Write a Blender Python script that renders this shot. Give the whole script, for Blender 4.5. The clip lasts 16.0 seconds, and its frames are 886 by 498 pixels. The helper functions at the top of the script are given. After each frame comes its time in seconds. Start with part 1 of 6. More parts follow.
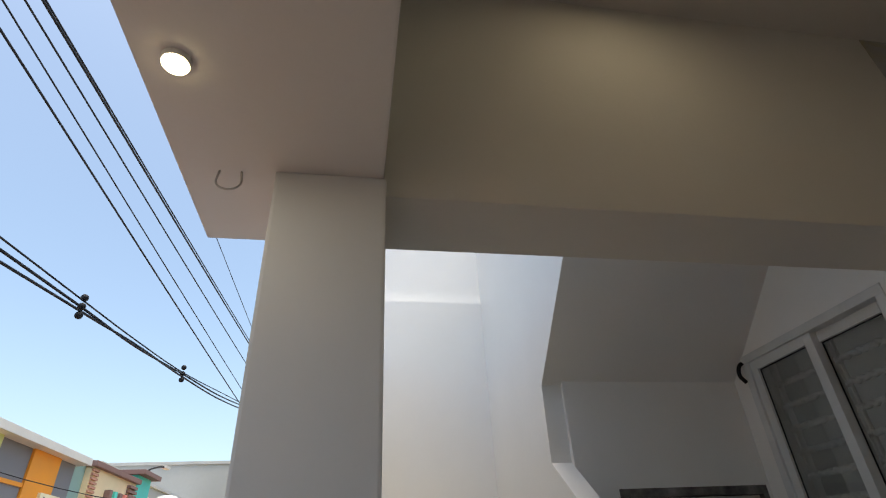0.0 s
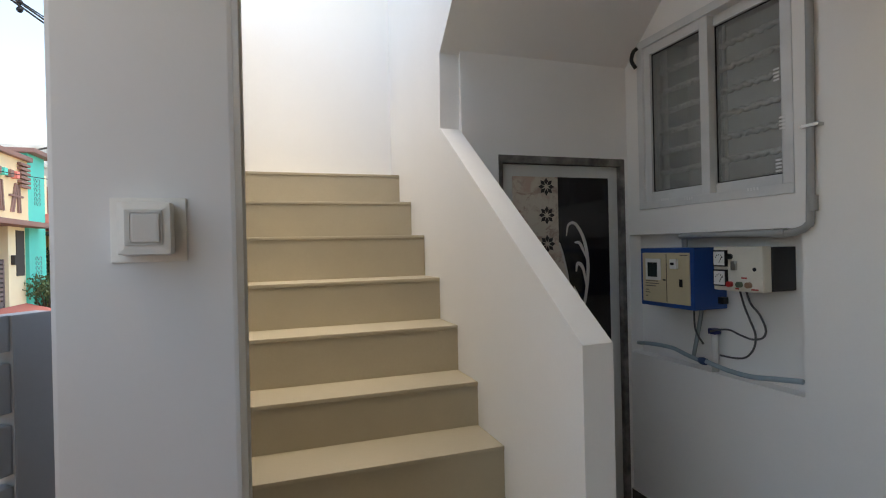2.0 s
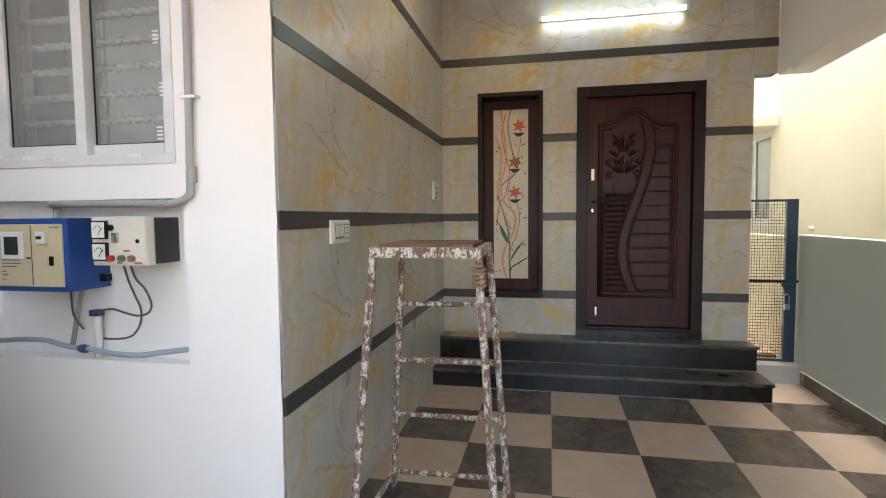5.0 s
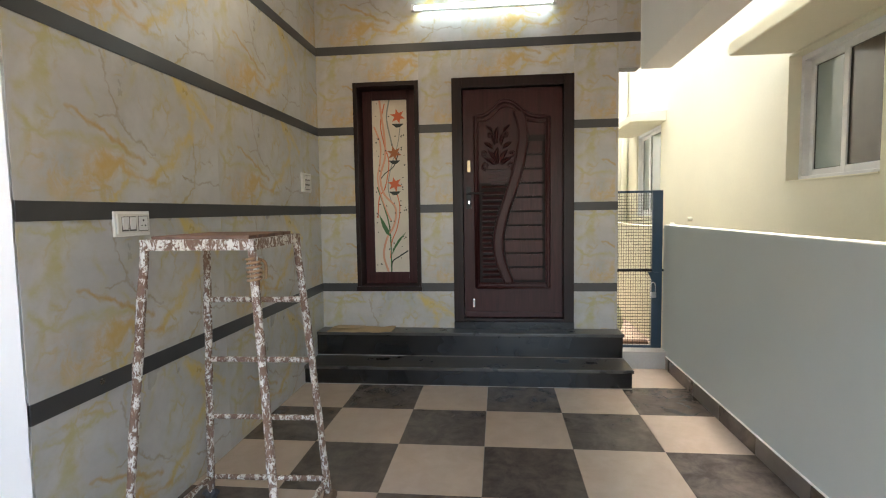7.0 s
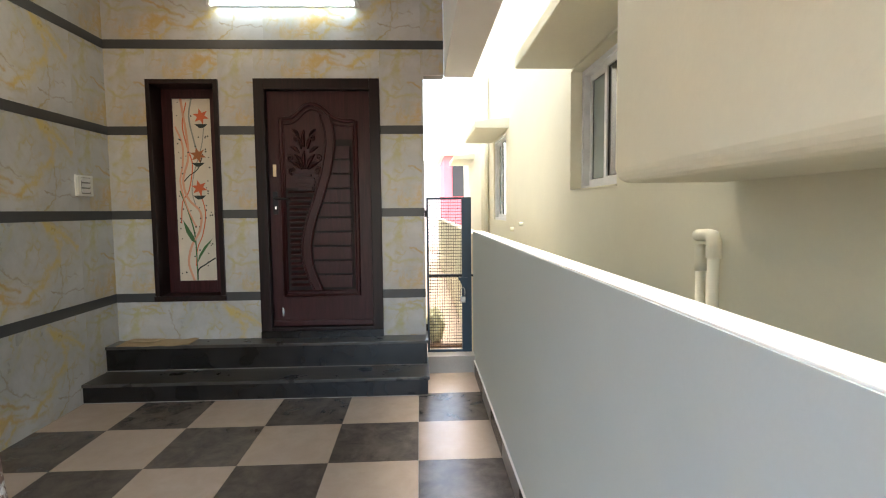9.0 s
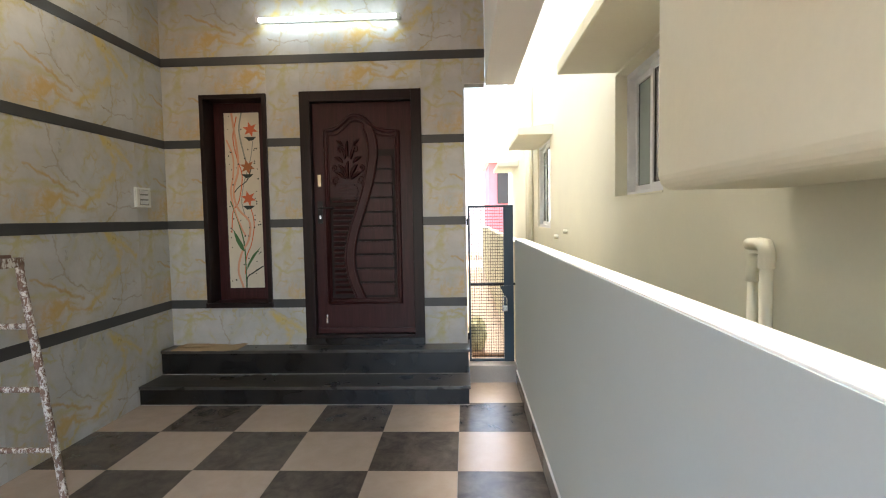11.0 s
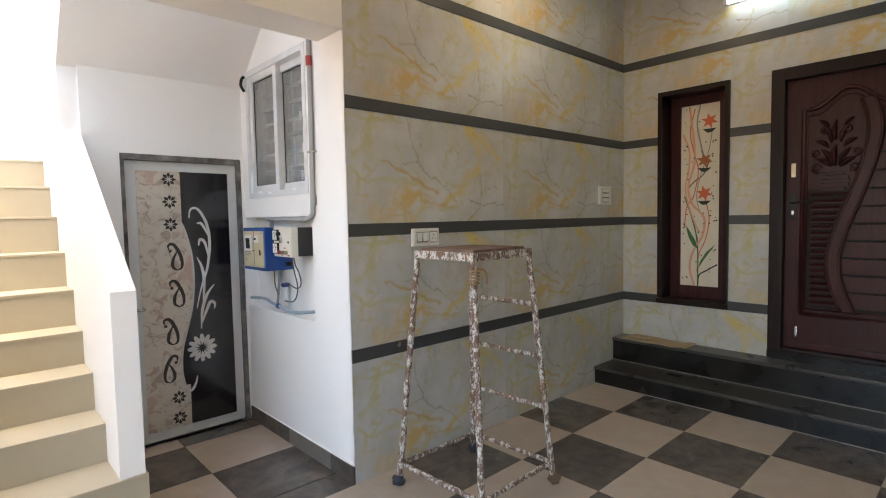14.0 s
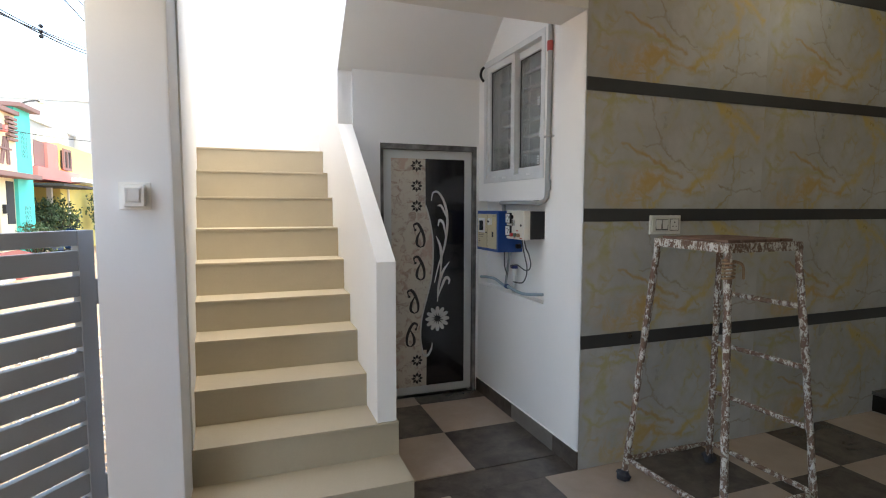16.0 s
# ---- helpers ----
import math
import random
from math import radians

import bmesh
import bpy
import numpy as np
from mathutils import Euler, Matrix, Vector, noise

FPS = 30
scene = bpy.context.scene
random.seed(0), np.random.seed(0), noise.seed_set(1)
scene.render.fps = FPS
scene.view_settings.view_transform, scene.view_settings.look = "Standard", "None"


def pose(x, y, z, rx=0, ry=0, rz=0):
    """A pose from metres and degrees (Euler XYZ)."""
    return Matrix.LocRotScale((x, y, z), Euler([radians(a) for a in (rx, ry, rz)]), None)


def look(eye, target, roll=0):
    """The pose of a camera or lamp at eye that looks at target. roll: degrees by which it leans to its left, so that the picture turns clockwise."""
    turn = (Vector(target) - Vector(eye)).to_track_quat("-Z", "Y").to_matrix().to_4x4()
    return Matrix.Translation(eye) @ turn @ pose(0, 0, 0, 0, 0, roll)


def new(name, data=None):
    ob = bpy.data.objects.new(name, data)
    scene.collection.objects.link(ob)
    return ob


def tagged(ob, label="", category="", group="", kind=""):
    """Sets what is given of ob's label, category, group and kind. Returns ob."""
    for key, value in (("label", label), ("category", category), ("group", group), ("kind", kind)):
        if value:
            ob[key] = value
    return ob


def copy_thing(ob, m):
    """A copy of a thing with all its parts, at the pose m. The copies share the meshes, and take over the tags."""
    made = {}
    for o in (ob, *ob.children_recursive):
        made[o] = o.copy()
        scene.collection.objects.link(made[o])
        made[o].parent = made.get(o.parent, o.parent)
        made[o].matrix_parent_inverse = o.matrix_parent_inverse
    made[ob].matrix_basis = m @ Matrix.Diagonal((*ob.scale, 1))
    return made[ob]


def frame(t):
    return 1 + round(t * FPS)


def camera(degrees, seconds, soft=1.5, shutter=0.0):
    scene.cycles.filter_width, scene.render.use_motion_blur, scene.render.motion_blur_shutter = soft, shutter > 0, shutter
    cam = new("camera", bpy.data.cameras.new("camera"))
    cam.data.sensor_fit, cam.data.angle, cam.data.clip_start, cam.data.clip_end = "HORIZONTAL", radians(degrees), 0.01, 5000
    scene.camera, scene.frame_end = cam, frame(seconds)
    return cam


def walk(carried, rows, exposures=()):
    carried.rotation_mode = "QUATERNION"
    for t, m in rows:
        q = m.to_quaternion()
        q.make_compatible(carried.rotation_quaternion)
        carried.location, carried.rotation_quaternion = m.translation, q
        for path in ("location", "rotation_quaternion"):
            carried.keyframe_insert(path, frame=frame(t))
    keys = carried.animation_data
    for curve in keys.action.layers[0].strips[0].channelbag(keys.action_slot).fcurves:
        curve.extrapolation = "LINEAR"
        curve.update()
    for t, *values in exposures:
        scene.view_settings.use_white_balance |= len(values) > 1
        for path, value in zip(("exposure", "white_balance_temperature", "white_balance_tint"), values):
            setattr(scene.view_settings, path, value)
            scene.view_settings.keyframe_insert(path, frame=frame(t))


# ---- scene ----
cam = camera(80.7, 16.0, soft=1.1)
PATH = [
    (0, (-4.936, -1.083, 1.623), (-4.623, 0.595, 2.667), -3.0),
    (0.5, (-4.908, -1.049, 1.573), (-4.568, 0.798, 2.262), -2.2),
    (1, (-4.879, -1.02, 1.511), (-4.512, 0.911, 1.879), -1.6),
    (1.5, (-4.856, -1.004, 1.472), (-4.382, 0.934, 1.611), -1.2),
    (2, (-4.836, -1.006, 1.436), (-4.187, 0.886, 1.432), -1.3),
    (2.5, (-4.820, -0.984, 1.441), (-3.852, 0.764, 1.361), -1.4),
    (3, (-4.780, -0.942, 1.439), (-3.421, 0.523, 1.335), -1.1),
    (3.5, (-4.754, -0.935, 1.431), (-3.082, 0.160, 1.336), -0.55),
    (4, (-4.724, -0.931, 1.425), (-2.882, -0.163, 1.296), -0.3),
    (4.5, (-4.698, -0.936, 1.415), (-2.775, -0.399, 1.283), -0.3),
    (7, (-4.496, -1.565, 1.374), (-2.513, -1.354, 1.228), -0.9),
    (7.5, (-4.447, -1.958, 1.387), (-2.458, -1.825, 1.217), -0.8),
    (8, (-4.448, -2.333, 1.389), (-2.452, -2.291, 1.272), -0.8),
    (8.5, (-4.41, -2.483, 1.406), (-2.417, -2.572, 1.256), -0.6),
    (11, (-4.383, -2.554, 1.42), (-2.389, -2.467, 1.3), -1.0),
    (11.5, (-4.392, -2.526, 1.44), (-2.423, -2.193, 1.325), -1.2),
    (12, (-4.392, -2.491, 1.439), (-2.478, -1.919, 1.348), -1.5),
    (12.5, (-4.392, -2.475, 1.45), (-2.574, -1.644, 1.363), -1.7),
    (13, (-4.403, -2.437, 1.449), (-2.702, -1.391, 1.35), -1.6),
    (13.5, (-4.435, -2.408, 1.456), (-2.916, -1.112, 1.345), -1.5),
    (14, (-4.476, -2.385, 1.453), (-3.119, -0.921, 1.334), -1.1),
    (14.5, (-4.508, -2.368, 1.446), (-3.298, -0.78, 1.321), -0.6),
    (15, (-4.547, -2.348, 1.439), (-3.511, -0.643, 1.298), -0.1),
    (15.5, (-4.57, -2.335, 1.433), (-3.723, -0.529, 1.281), -0.0),
    (16, (-4.597, -2.331, 1.433), (-3.91, -0.459, 1.275), 0.1),
]
EXPOSURES = [(0.0, 1.05, 7150, 4), (1.0, 1.15, 7200, 3), (2.5, 2.2, 7350, 5), (3.5, 2.78, 7350, 5), (4.0, 3.35, 7400, 7), (4.5, 3.58, 7450, 8), (7.0, 3.8, 7150, 7), (11.0, 3.78, 7150, 8), (13.0, 3.72, 7250, 8), (14.5, 3.5, 7200, 7), (16.0, 2.7, 7100, 5)]
walk(cam, [(t, look(eye, target, roll)) for t, eye, target, roll in PATH], EXPOSURES)

# ---------------------------------------------------------------- light
world = bpy.data.worlds.new("sky")
scene.world = world
world.use_nodes = True
SUN_EL, SUN_AZ = 78.5, -62.0          # azimuth measured from +x towards +y
wn = world.node_tree.nodes
sky = wn.new("ShaderNodeTexSky")
sky.sky_type = "NISHITA"
sky.sun_disc = False
sky.sun_elevation = radians(SUN_EL)
sky.sun_rotation = radians(90.0 - SUN_AZ)
sky.dust_density = 2.8
sky.air_density = 1.0
wn["Background"].inputs["Strength"].default_value = 0.15
world.node_tree.links.new(sky.outputs[0], wn["Background"].inputs["Color"])
sun = new("sun", bpy.data.lights.new("sun", "SUN"))
sun.data.energy = 0.54
sun.data.angle = radians(30.0)
sun.data.color = (1.0, 0.94, 0.85)
sd = Vector((math.cos(radians(SUN_EL)) * math.cos(radians(SUN_AZ)), math.cos(radians(SUN_EL)) * math.sin(radians(SUN_AZ)), math.sin(radians(SUN_EL))))
sun.matrix_world = look(sd * 40, (0, 0, 0))


def spot(name, x, y, z, energy, colour, size=0.09):
    ob = new(name, bpy.data.lights.new(name, "AREA"))
    ob.data.shape = "DISK"
    ob.data.size = size
    ob.data.energy = energy
    ob.data.color = colour
    ob.matrix_world = pose(x, y, z)
    return ob


# ---------------------------------------------------------------- materials
def shader(name, rough=0.6, metal=0.0, spec=0.5):
    m = bpy.data.materials.new(name)
    m.use_nodes = True
    nt = m.node_tree
    b = nt.nodes["Principled BSDF"]
    b.inputs["Roughness"].default_value = rough
    b.inputs["Metallic"].default_value = metal
    b.inputs["Specular IOR Level"].default_value = spec
    return m, nt, b


def node(nt, kind, **sets):
    n = nt.nodes.new(kind)
    for key, value in sets.items():
        n.inputs[key.replace("_", " ")].default_value = value
    return n


def mixed(nt, fac, a, b):
    """A colour mix; fac, a and b are sockets or values."""
    n = nt.nodes.new("ShaderNodeMix")
    n.data_type = "RGBA"
    for sock, v in ((n.inputs[0], fac), (n.inputs[6], a), (n.inputs[7], b)):
        if isinstance(v, bpy.types.NodeSocket):
            nt.links.new(v, sock)
        elif isinstance(v, (tuple, list)):
            sock.default_value = (*v[:3], 1.0)
        else:
            sock.default_value = v
    return n.outputs[2]


def ramp(nt, sock, lo, hi, v0=0.0, v1=1.0):
    n = nt.nodes.new("ShaderNodeMapRange")
    nt.links.new(sock, n.inputs[0])
    for i, v in enumerate((lo, hi, v0, v1)):
        n.inputs[i + 1].default_value = v
    return n.outputs[0]


def coords(nt, kind="Object", scale=(1, 1, 1)):
    tc = nt.nodes.new("ShaderNodeTexCoord")
    mp = nt.nodes.new("ShaderNodeMapping")
    mp.inputs["Scale"].default_value = scale
    nt.links.new(tc.outputs[kind], mp.inputs[0])
    return mp.outputs[0]


def noise_of(nt, vec, scale, detail=4.0, rough=0.55, dist=0.0):
    n = nt.nodes.new("ShaderNodeTexNoise")
    n.inputs["Scale"].default_value = scale
    n.inputs["Detail"].default_value = detail
    n.inputs["Roughness"].default_value = rough
    n.inputs["Distortion"].default_value = dist
    nt.links.new(vec, n.inputs["Vector"])
    return n.outputs["Fac"]


def bump(nt, b, height, strength=0.2, dist=0.004):
    n = nt.nodes.new("ShaderNodeBump")
    n.inputs["Strength"].default_value = strength
    n.inputs["Distance"].default_value = dist
    nt.links.new(height, n.inputs["Height"])
    nt.links.new(n.outputs[0], b.inputs["Normal"])


def paint(name, colour, rough=0.55, vary=0.08, grain=60.0, strength=0.12, stain=1.2, metal=0.0, spec=0.4, random_vary=0.0):
    """Painted or plastered surface: broad unevenness, fine grain and relief."""
    m, nt, b = shader(name, rough, metal, spec)
    vec = coords(nt)
    broad = noise_of(nt, vec, stain, 5.0, 0.6)
    fine = noise_of(nt, vec, grain, 3.0, 0.6)
    dark = tuple(c * (1 - 2.2 * vary) for c in colour)
    light = tuple(min(1.0, c * (1 + vary)) for c in colour)
    col = mixed(nt, ramp(nt, broad, 0.3, 0.7), dark, light)
    col = mixed(nt, ramp(nt, fine, 0.35, 0.75, 0.0, 0.35), col, dark)
    if random_vary:
        oi = nt.nodes.new("ShaderNodeObjectInfo")
        col = mixed(nt, ramp(nt, oi.outputs["Random"], 0, 1, 0, random_vary), col, tuple(c * 0.5 for c in colour))
    nt.links.new(col, b.inputs["Base Color"])
    nt.links.new(ramp(nt, broad, 0.3, 0.7, rough * 0.85, min(1.0, rough * 1.15)), b.inputs["Roughness"])
    bump(nt, b, fine, strength, 0.002)
    return m


def marble_mat():
    """Glossy printed wall tile, the same print on each: pale grey ground, an ochre cloud, flowing ochre veins and thin brown ones."""
    m, nt, b = shader("marble_tile", 0.3, 0.0, 0.5)
    vec = coords(nt)

    def vm(op, a, c=None, scale=None):
        n = nt.nodes.new("ShaderNodeVectorMath")
        n.operation = op
        for sock, v in ((n.inputs[0], a), (n.inputs[1], c), (n.inputs[3], scale)):
            if isinstance(v, bpy.types.NodeSocket):
                nt.links.new(v, sock)
            elif v is not None:
                sock.default_value = v
        return n.outputs["Value"] if op in ("DOT_PRODUCT", "LENGTH") else n.outputs["Vector"]

    def math_of(op, a, c):
        n = nt.nodes.new("ShaderNodeMath")
        n.operation = op
        for sock, v in ((n.inputs[0], a), (n.inputs[1], c)):
            if isinstance(v, bpy.types.NodeSocket):
                nt.links.new(v, sock)
            else:
                sock.default_value = v
        return n.outputs[0]

    warp = nt.nodes.new("ShaderNodeTexNoise")
    warp.inputs["Scale"].default_value = 5.5
    warp.inputs["Detail"].default_value = 5.0
    warp.inputs["Roughness"].default_value = 0.6
    nt.links.new(vec, warp.inputs["Vector"])
    crinkle = nt.nodes.new("ShaderNodeTexNoise")
    crinkle.inputs["Scale"].default_value = 22.0
    crinkle.inputs["Detail"].default_value = 4.0
    nt.links.new(vec, crinkle.inputs["Vector"])
    flow = vm("ADD", vec, vm("SCALE", vm("SUBTRACT", warp.outputs["Color"], (0.5, 0.5, 0.5)), scale=0.12))
    flow = vm("ADD", flow, vm("SCALE", vm("SUBTRACT", crinkle.outputs["Color"], (0.5, 0.5, 0.5)), scale=0.042))
    flow = vm("MULTIPLY", flow, (1, 0, 1))
    W, H = 1.27, 0.61

    def streak(keys, width):
        """How near a place is to a broken line: 1 on it, 0 at width and beyond."""
        near = None
        for (u0, v0), (u1, v1) in zip(keys, keys[1:]):
            a = Vector((u0 * W, 0, v0 * H))
            d = Vector((u1 * W, 0, v1 * H)) - a
            rel = vm("SUBTRACT", flow, tuple(a))
            t = ramp(nt, vm("DOT_PRODUCT", rel, tuple(d)), 0.0, d.length_squared)
            dist = vm("LENGTH", vm("SUBTRACT", rel, vm("SCALE", tuple(d), scale=t)))
            near = dist if near is None else math_of("MINIMUM", near, dist)
        return ramp(nt, near, width * 0.12, width * 1.1, 1.0, 0.0)

    cloud = noise_of(nt, vec, 2.6, 5.0, 0.6, 0.3)
    col = mixed(nt, ramp(nt, cloud, 0.32, 0.68), (0.375, 0.372, 0.36), (0.51, 0.505, 0.50))
    # paler cells with faint grey-green seams between them
    net = nt.nodes.new("ShaderNodeTexVoronoi")
    net.feature = "DISTANCE_TO_EDGE"
    net.inputs["Scale"].default_value = 3.4
    nt.links.new(flow, net.inputs["Vector"])
    seam = net.outputs["Distance"]
    broken = ramp(nt, noise_of(nt, vec, 6.0, 4.0, 0.6), 0.42, 0.62)
    col = mixed(nt, math_of("MULTIPLY", ramp(nt, seam, 0.0, 0.085, 0.75, 0.0), broken), col, (0.42, 0.385, 0.22))
    web = nt.nodes.new("ShaderNodeTexVoronoi")
    web.feature = "DISTANCE_TO_EDGE"
    web.inputs["Scale"].default_value = 7.5
    nt.links.new(flow, web.inputs["Vector"])
    torn = ramp(nt, noise_of(nt, vec, 4.2, 5.0, 0.6), 0.47, 0.62)
    col = mixed(nt, math_of("MULTIPLY", ramp(nt, web.outputs["Distance"], 0.0, 0.075, 0.85, 0.0), torn), col, (0.43, 0.35, 0.15))
    col = mixed(nt, math_of("MULTIPLY", ramp(nt, web.outputs["Distance"], 0.05, 0.35, 0.0, 0.35), torn), col, (0.57, 0.565, 0.545))
    patch = ramp(nt, noise_of(nt, vec, 11.0, 6.0, 0.68, 0.6), 0.41, 0.60, 0.0, 0.75)
    soft = ramp(nt, noise_of(nt, vec, 9.0, 5.0, 0.65), 0.34, 0.60, 0.30, 0.95)
    ochre, gold, moss, umber = (0.50, 0.335, 0.115), (0.53, 0.405, 0.13), (0.42, 0.385, 0.20), (0.31, 0.26, 0.19)
    broad = (
        ([(0.13, 0.20), (0.185, 0.125), (0.30, 0.156)], 0.13, patch, ochre),
        ([(0.30, 0.27), (0.40, 0.257), (0.44, 0.19)], 0.075, patch, ochre),
        ([(0.66, 0.30), (0.69, 0.33)], 0.065, patch, gold),
        ([(0.702, 1.0), (0.784, 0.822), (0.81, 0.724), (0.801, 0.568)], 0.042, soft, gold),
        ([(0.743, 1.0), (0.853, 0.85), (0.953, 0.696)], 0.034, soft, gold),
        ([(0.551, 0.168), (0.58, 0.24), (0.663, 0.303), (0.719, 0.457), (0.801, 0.568)], 0.030, soft, gold),
        ([(0.13, 1.0), (0.125, 0.805), (0.109, 0.70), (0.039, 0.606)], 0.036, soft, moss),
        ([(0.01, 0.504), (0.069, 0.404), (0.253, 0.38), (0.453, 0.339)], 0.024, soft, moss),
    )
    fine = (
        ([(0.185, 0.602), (0.264, 0.498), (0.349, 0.421), (0.426, 0.338), (0.522, 0.32)], 0.018, soft, (0.42, 0.28, 0.10)),
        ([(0.30, 0.264), (0.40, 0.257), (0.426, 0.19), (0.551, 0.168)], 0.022, soft, ochre),
        ([(0.327, 1.0), (0.355, 0.82), (0.387, 0.604), (0.453, 0.477), (0.565, 0.382)], 0.010, soft, umber),
        ([(0.387, 0.586), (0.294, 0.545)], 0.008, soft, umber),
        ([(0.81, 0.517), (0.815, 0.337), (0.801, 0.155), (0.719, 0.03)], 0.010, soft, (0.36, 0.28, 0.13)),
        ([(0.818, 0.389), (0.962, 0.35)], 0.009, patch, umber),
        ([(0.735, 0.218), (0.853, 0.195), (1.0, 0.169)], 0.008, soft, umber),
        ([(0.337, 0.024), (0.426, 0.133)], 0.016, soft, gold),
        ([(0.039, 0.978), (0.109, 0.921), (0.30, 0.937)], 0.016, soft, moss),
    )
    for keys, width, amount, tone in (*broad, *fine):
        col = mixed(nt, math_of("MULTIPLY", streak(keys, width), amount), col, tone)
    nt.links.new(col, b.inputs["Base Color"])
    nt.links.new(ramp(nt, cloud, 0.3, 0.7, 0.26, 0.36), b.inputs["Roughness"])
    bump(nt, b, noise_of(nt, vec, 14.0, 2.0), 0.04, 0.002)
    return m


def floor_tile(name, dark, light, rough):
    m, nt, b = shader(name, rough, 0.0, 0.5)
    vec = coords(nt)
    oi = nt.nodes.new("ShaderNodeObjectInfo")
    mp = nt.nodes.new("ShaderNodeVectorMath")
    mp.operation = "ADD"
    nt.links.new(vec, mp.inputs[0])
    nt.links.new(oi.outputs["Location"], mp.inputs[1])
    vec = mp.outputs[0]
    a = noise_of(nt, vec, 7.0, 7.0, 0.68, 0.4)
    col = mixed(nt, ramp(nt, a, 0.36, 0.66), dark, light)
    col = mixed(nt, ramp(nt, oi.outputs["Random"], 0, 1, 0, 0.16), col, tuple(c * 0.6 for c in dark))
    col = mixed(nt, ramp(nt, noise_of(nt, vec, 0.9, 5.0, 0.6), 0.5, 0.75, 0, 0.06), col, (0.33, 0.30, 0.26))
    nt.links.new(col, b.inputs["Base Color"])
    nt.links.new(ramp(nt, a, 0.3, 0.7, rough * 0.95, rough * 1.08), b.inputs["Roughness"])
    bump(nt, b, noise_of(nt, vec, 48.0, 3.0, 0.55), 0.16, 0.0015)
    return m


def wood_mat(name, dark, light, rough=0.32):
    m, nt, b = shader(name, rough, 0.0, 0.22)
    vec = coords(nt, "Object", (14, 14, 1.1))
    g = noise_of(nt, vec, 3.0, 6.0, 0.6, 0.8)
    col = mixed(nt, ramp(nt, g, 0.3, 0.72), dark, light)
    nt.links.new(col, b.inputs["Base Color"])
    bump(nt, b, g, 0.1, 0.002)
    return m


def splatter_mat():
    """Rusted steel tube covered in drips of old white paint."""
    m, nt, b = shader("splattered_steel", 0.65, 0.0, 0.4)
    vec = coords(nt)
    rust = mixed(nt, noise_of(nt, vec, 60, 5), (0.10, 0.055, 0.035), (0.22, 0.14, 0.10))
    n1 = noise_of(nt, coords(nt, "Object", (1, 1, 0.5)), 50.0, 6.0, 0.72, 0.5)
    col = mixed(nt, ramp(nt, n1, 0.485, 0.545), rust, (0.62, 0.60, 0.56))
    col = mixed(nt, ramp(nt, noise_of(nt, vec, 95.0, 4.0), 0.56, 0.62), col, (0.16, 0.09, 0.07))
    nt.links.new(col, b.inputs["Base Color"])
    bump(nt, b, n1, 0.6, 0.006)
    return m


def glass_mat(name="glass", tint=(0.9, 0.95, 0.94), rough=0.02):
    m, nt, b = shader(name, rough, 0.0, 0.5)
    b.inputs["Base Color"].default_value = (*tint, 1)
    b.inputs["Transmission Weight"].default_value = 1.0
    b.inputs["IOR"].default_value = 1.45
    return m


def glow_mat(name, colour, strength):
    m, nt, b = shader(name, 0.5)
    b.inputs["Base Color"].default_value = (0.8, 0.8, 0.8, 1)
    b.inputs["Emission Color"].default_value = (*colour, 1)
    b.inputs["Emission Strength"].default_value = strength
    return m


def flat(name, colour, rough=0.5, metal=0.0):
    return paint(name, colour, rough, 0.05, 90.0, 0.05, 3.0, metal)


WHITE = paint("white_paint", (0.87, 0.858, 0.838), 0.6, 0.02, 110, 0.10, 1.0)
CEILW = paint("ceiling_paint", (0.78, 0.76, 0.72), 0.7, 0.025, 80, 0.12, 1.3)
COLUMN = paint("column_paint", (0.67, 0.68, 0.695), 0.55, 0.02, 90, 0.1, 0.8)
MARBLE = marble_mat()
BAND = paint("band_granite", (0.054, 0.055, 0.057), 0.35, 0.1, 120, 0.08, 3.0)
TDARK = floor_tile("dark_floor_tile", (0.062, 0.051, 0.044), (0.128, 0.106, 0.091), 0.25)
TLIGHT = floor_tile("beige_floor_tile", (0.385, 0.307, 0.247), (0.435, 0.350, 0.284), 0.25)
GROUT = paint("grout", (0.30, 0.29, 0.27), 0.9)
GRANITE_TOP = paint("dusty_sheen_granite", (0.050, 0.043, 0.037), 0.30, 0.32, 16, 0.06, 5.0, spec=0.5)
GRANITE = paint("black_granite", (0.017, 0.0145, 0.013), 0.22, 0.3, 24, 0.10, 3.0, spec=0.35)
STAIR = paint("beige_stair_paint", (0.430, 0.374, 0.276), 0.5, 0.05, 80, 0.12, 1.6)
GREEN = paint("grey_green_paint", (0.545, 0.615, 0.615), 0.6, 0.03, 90, 0.12, 0.9)
CREAM = paint("cream_paint", (0.74, 0.715, 0.565), 0.75, 0.04, 40, 0.3, 0.8)
WOOD = wood_mat("dark_rosewood", (0.026, 0.0075, 0.0085), (0.056, 0.016, 0.0175), 0.36)
GROOVE_SHADE = wood_mat("groove_shade_wood", (0.006, 0.003, 0.003), (0.014, 0.006, 0.006), 0.55)
WOODF = wood_mat("dark_frame_wood", (0.009, 0.0052, 0.0052), (0.020, 0.0085, 0.0085), 0.36)
STEELGATE = paint("grey_gate_enamel", (0.25, 0.265, 0.29), 0.38, 0.05, 90, 0.05, 1.5, 0.0)
BLUEGATE = paint("dark_blue_enamel", (0.018, 0.045, 0.075), 0.35, 0.06)
BLACKM = flat("black_metal", (0.012, 0.012, 0.014), 0.4, 0.4)
CHROME = flat("steel", (0.55, 0.55, 0.54), 0.25, 1.0)
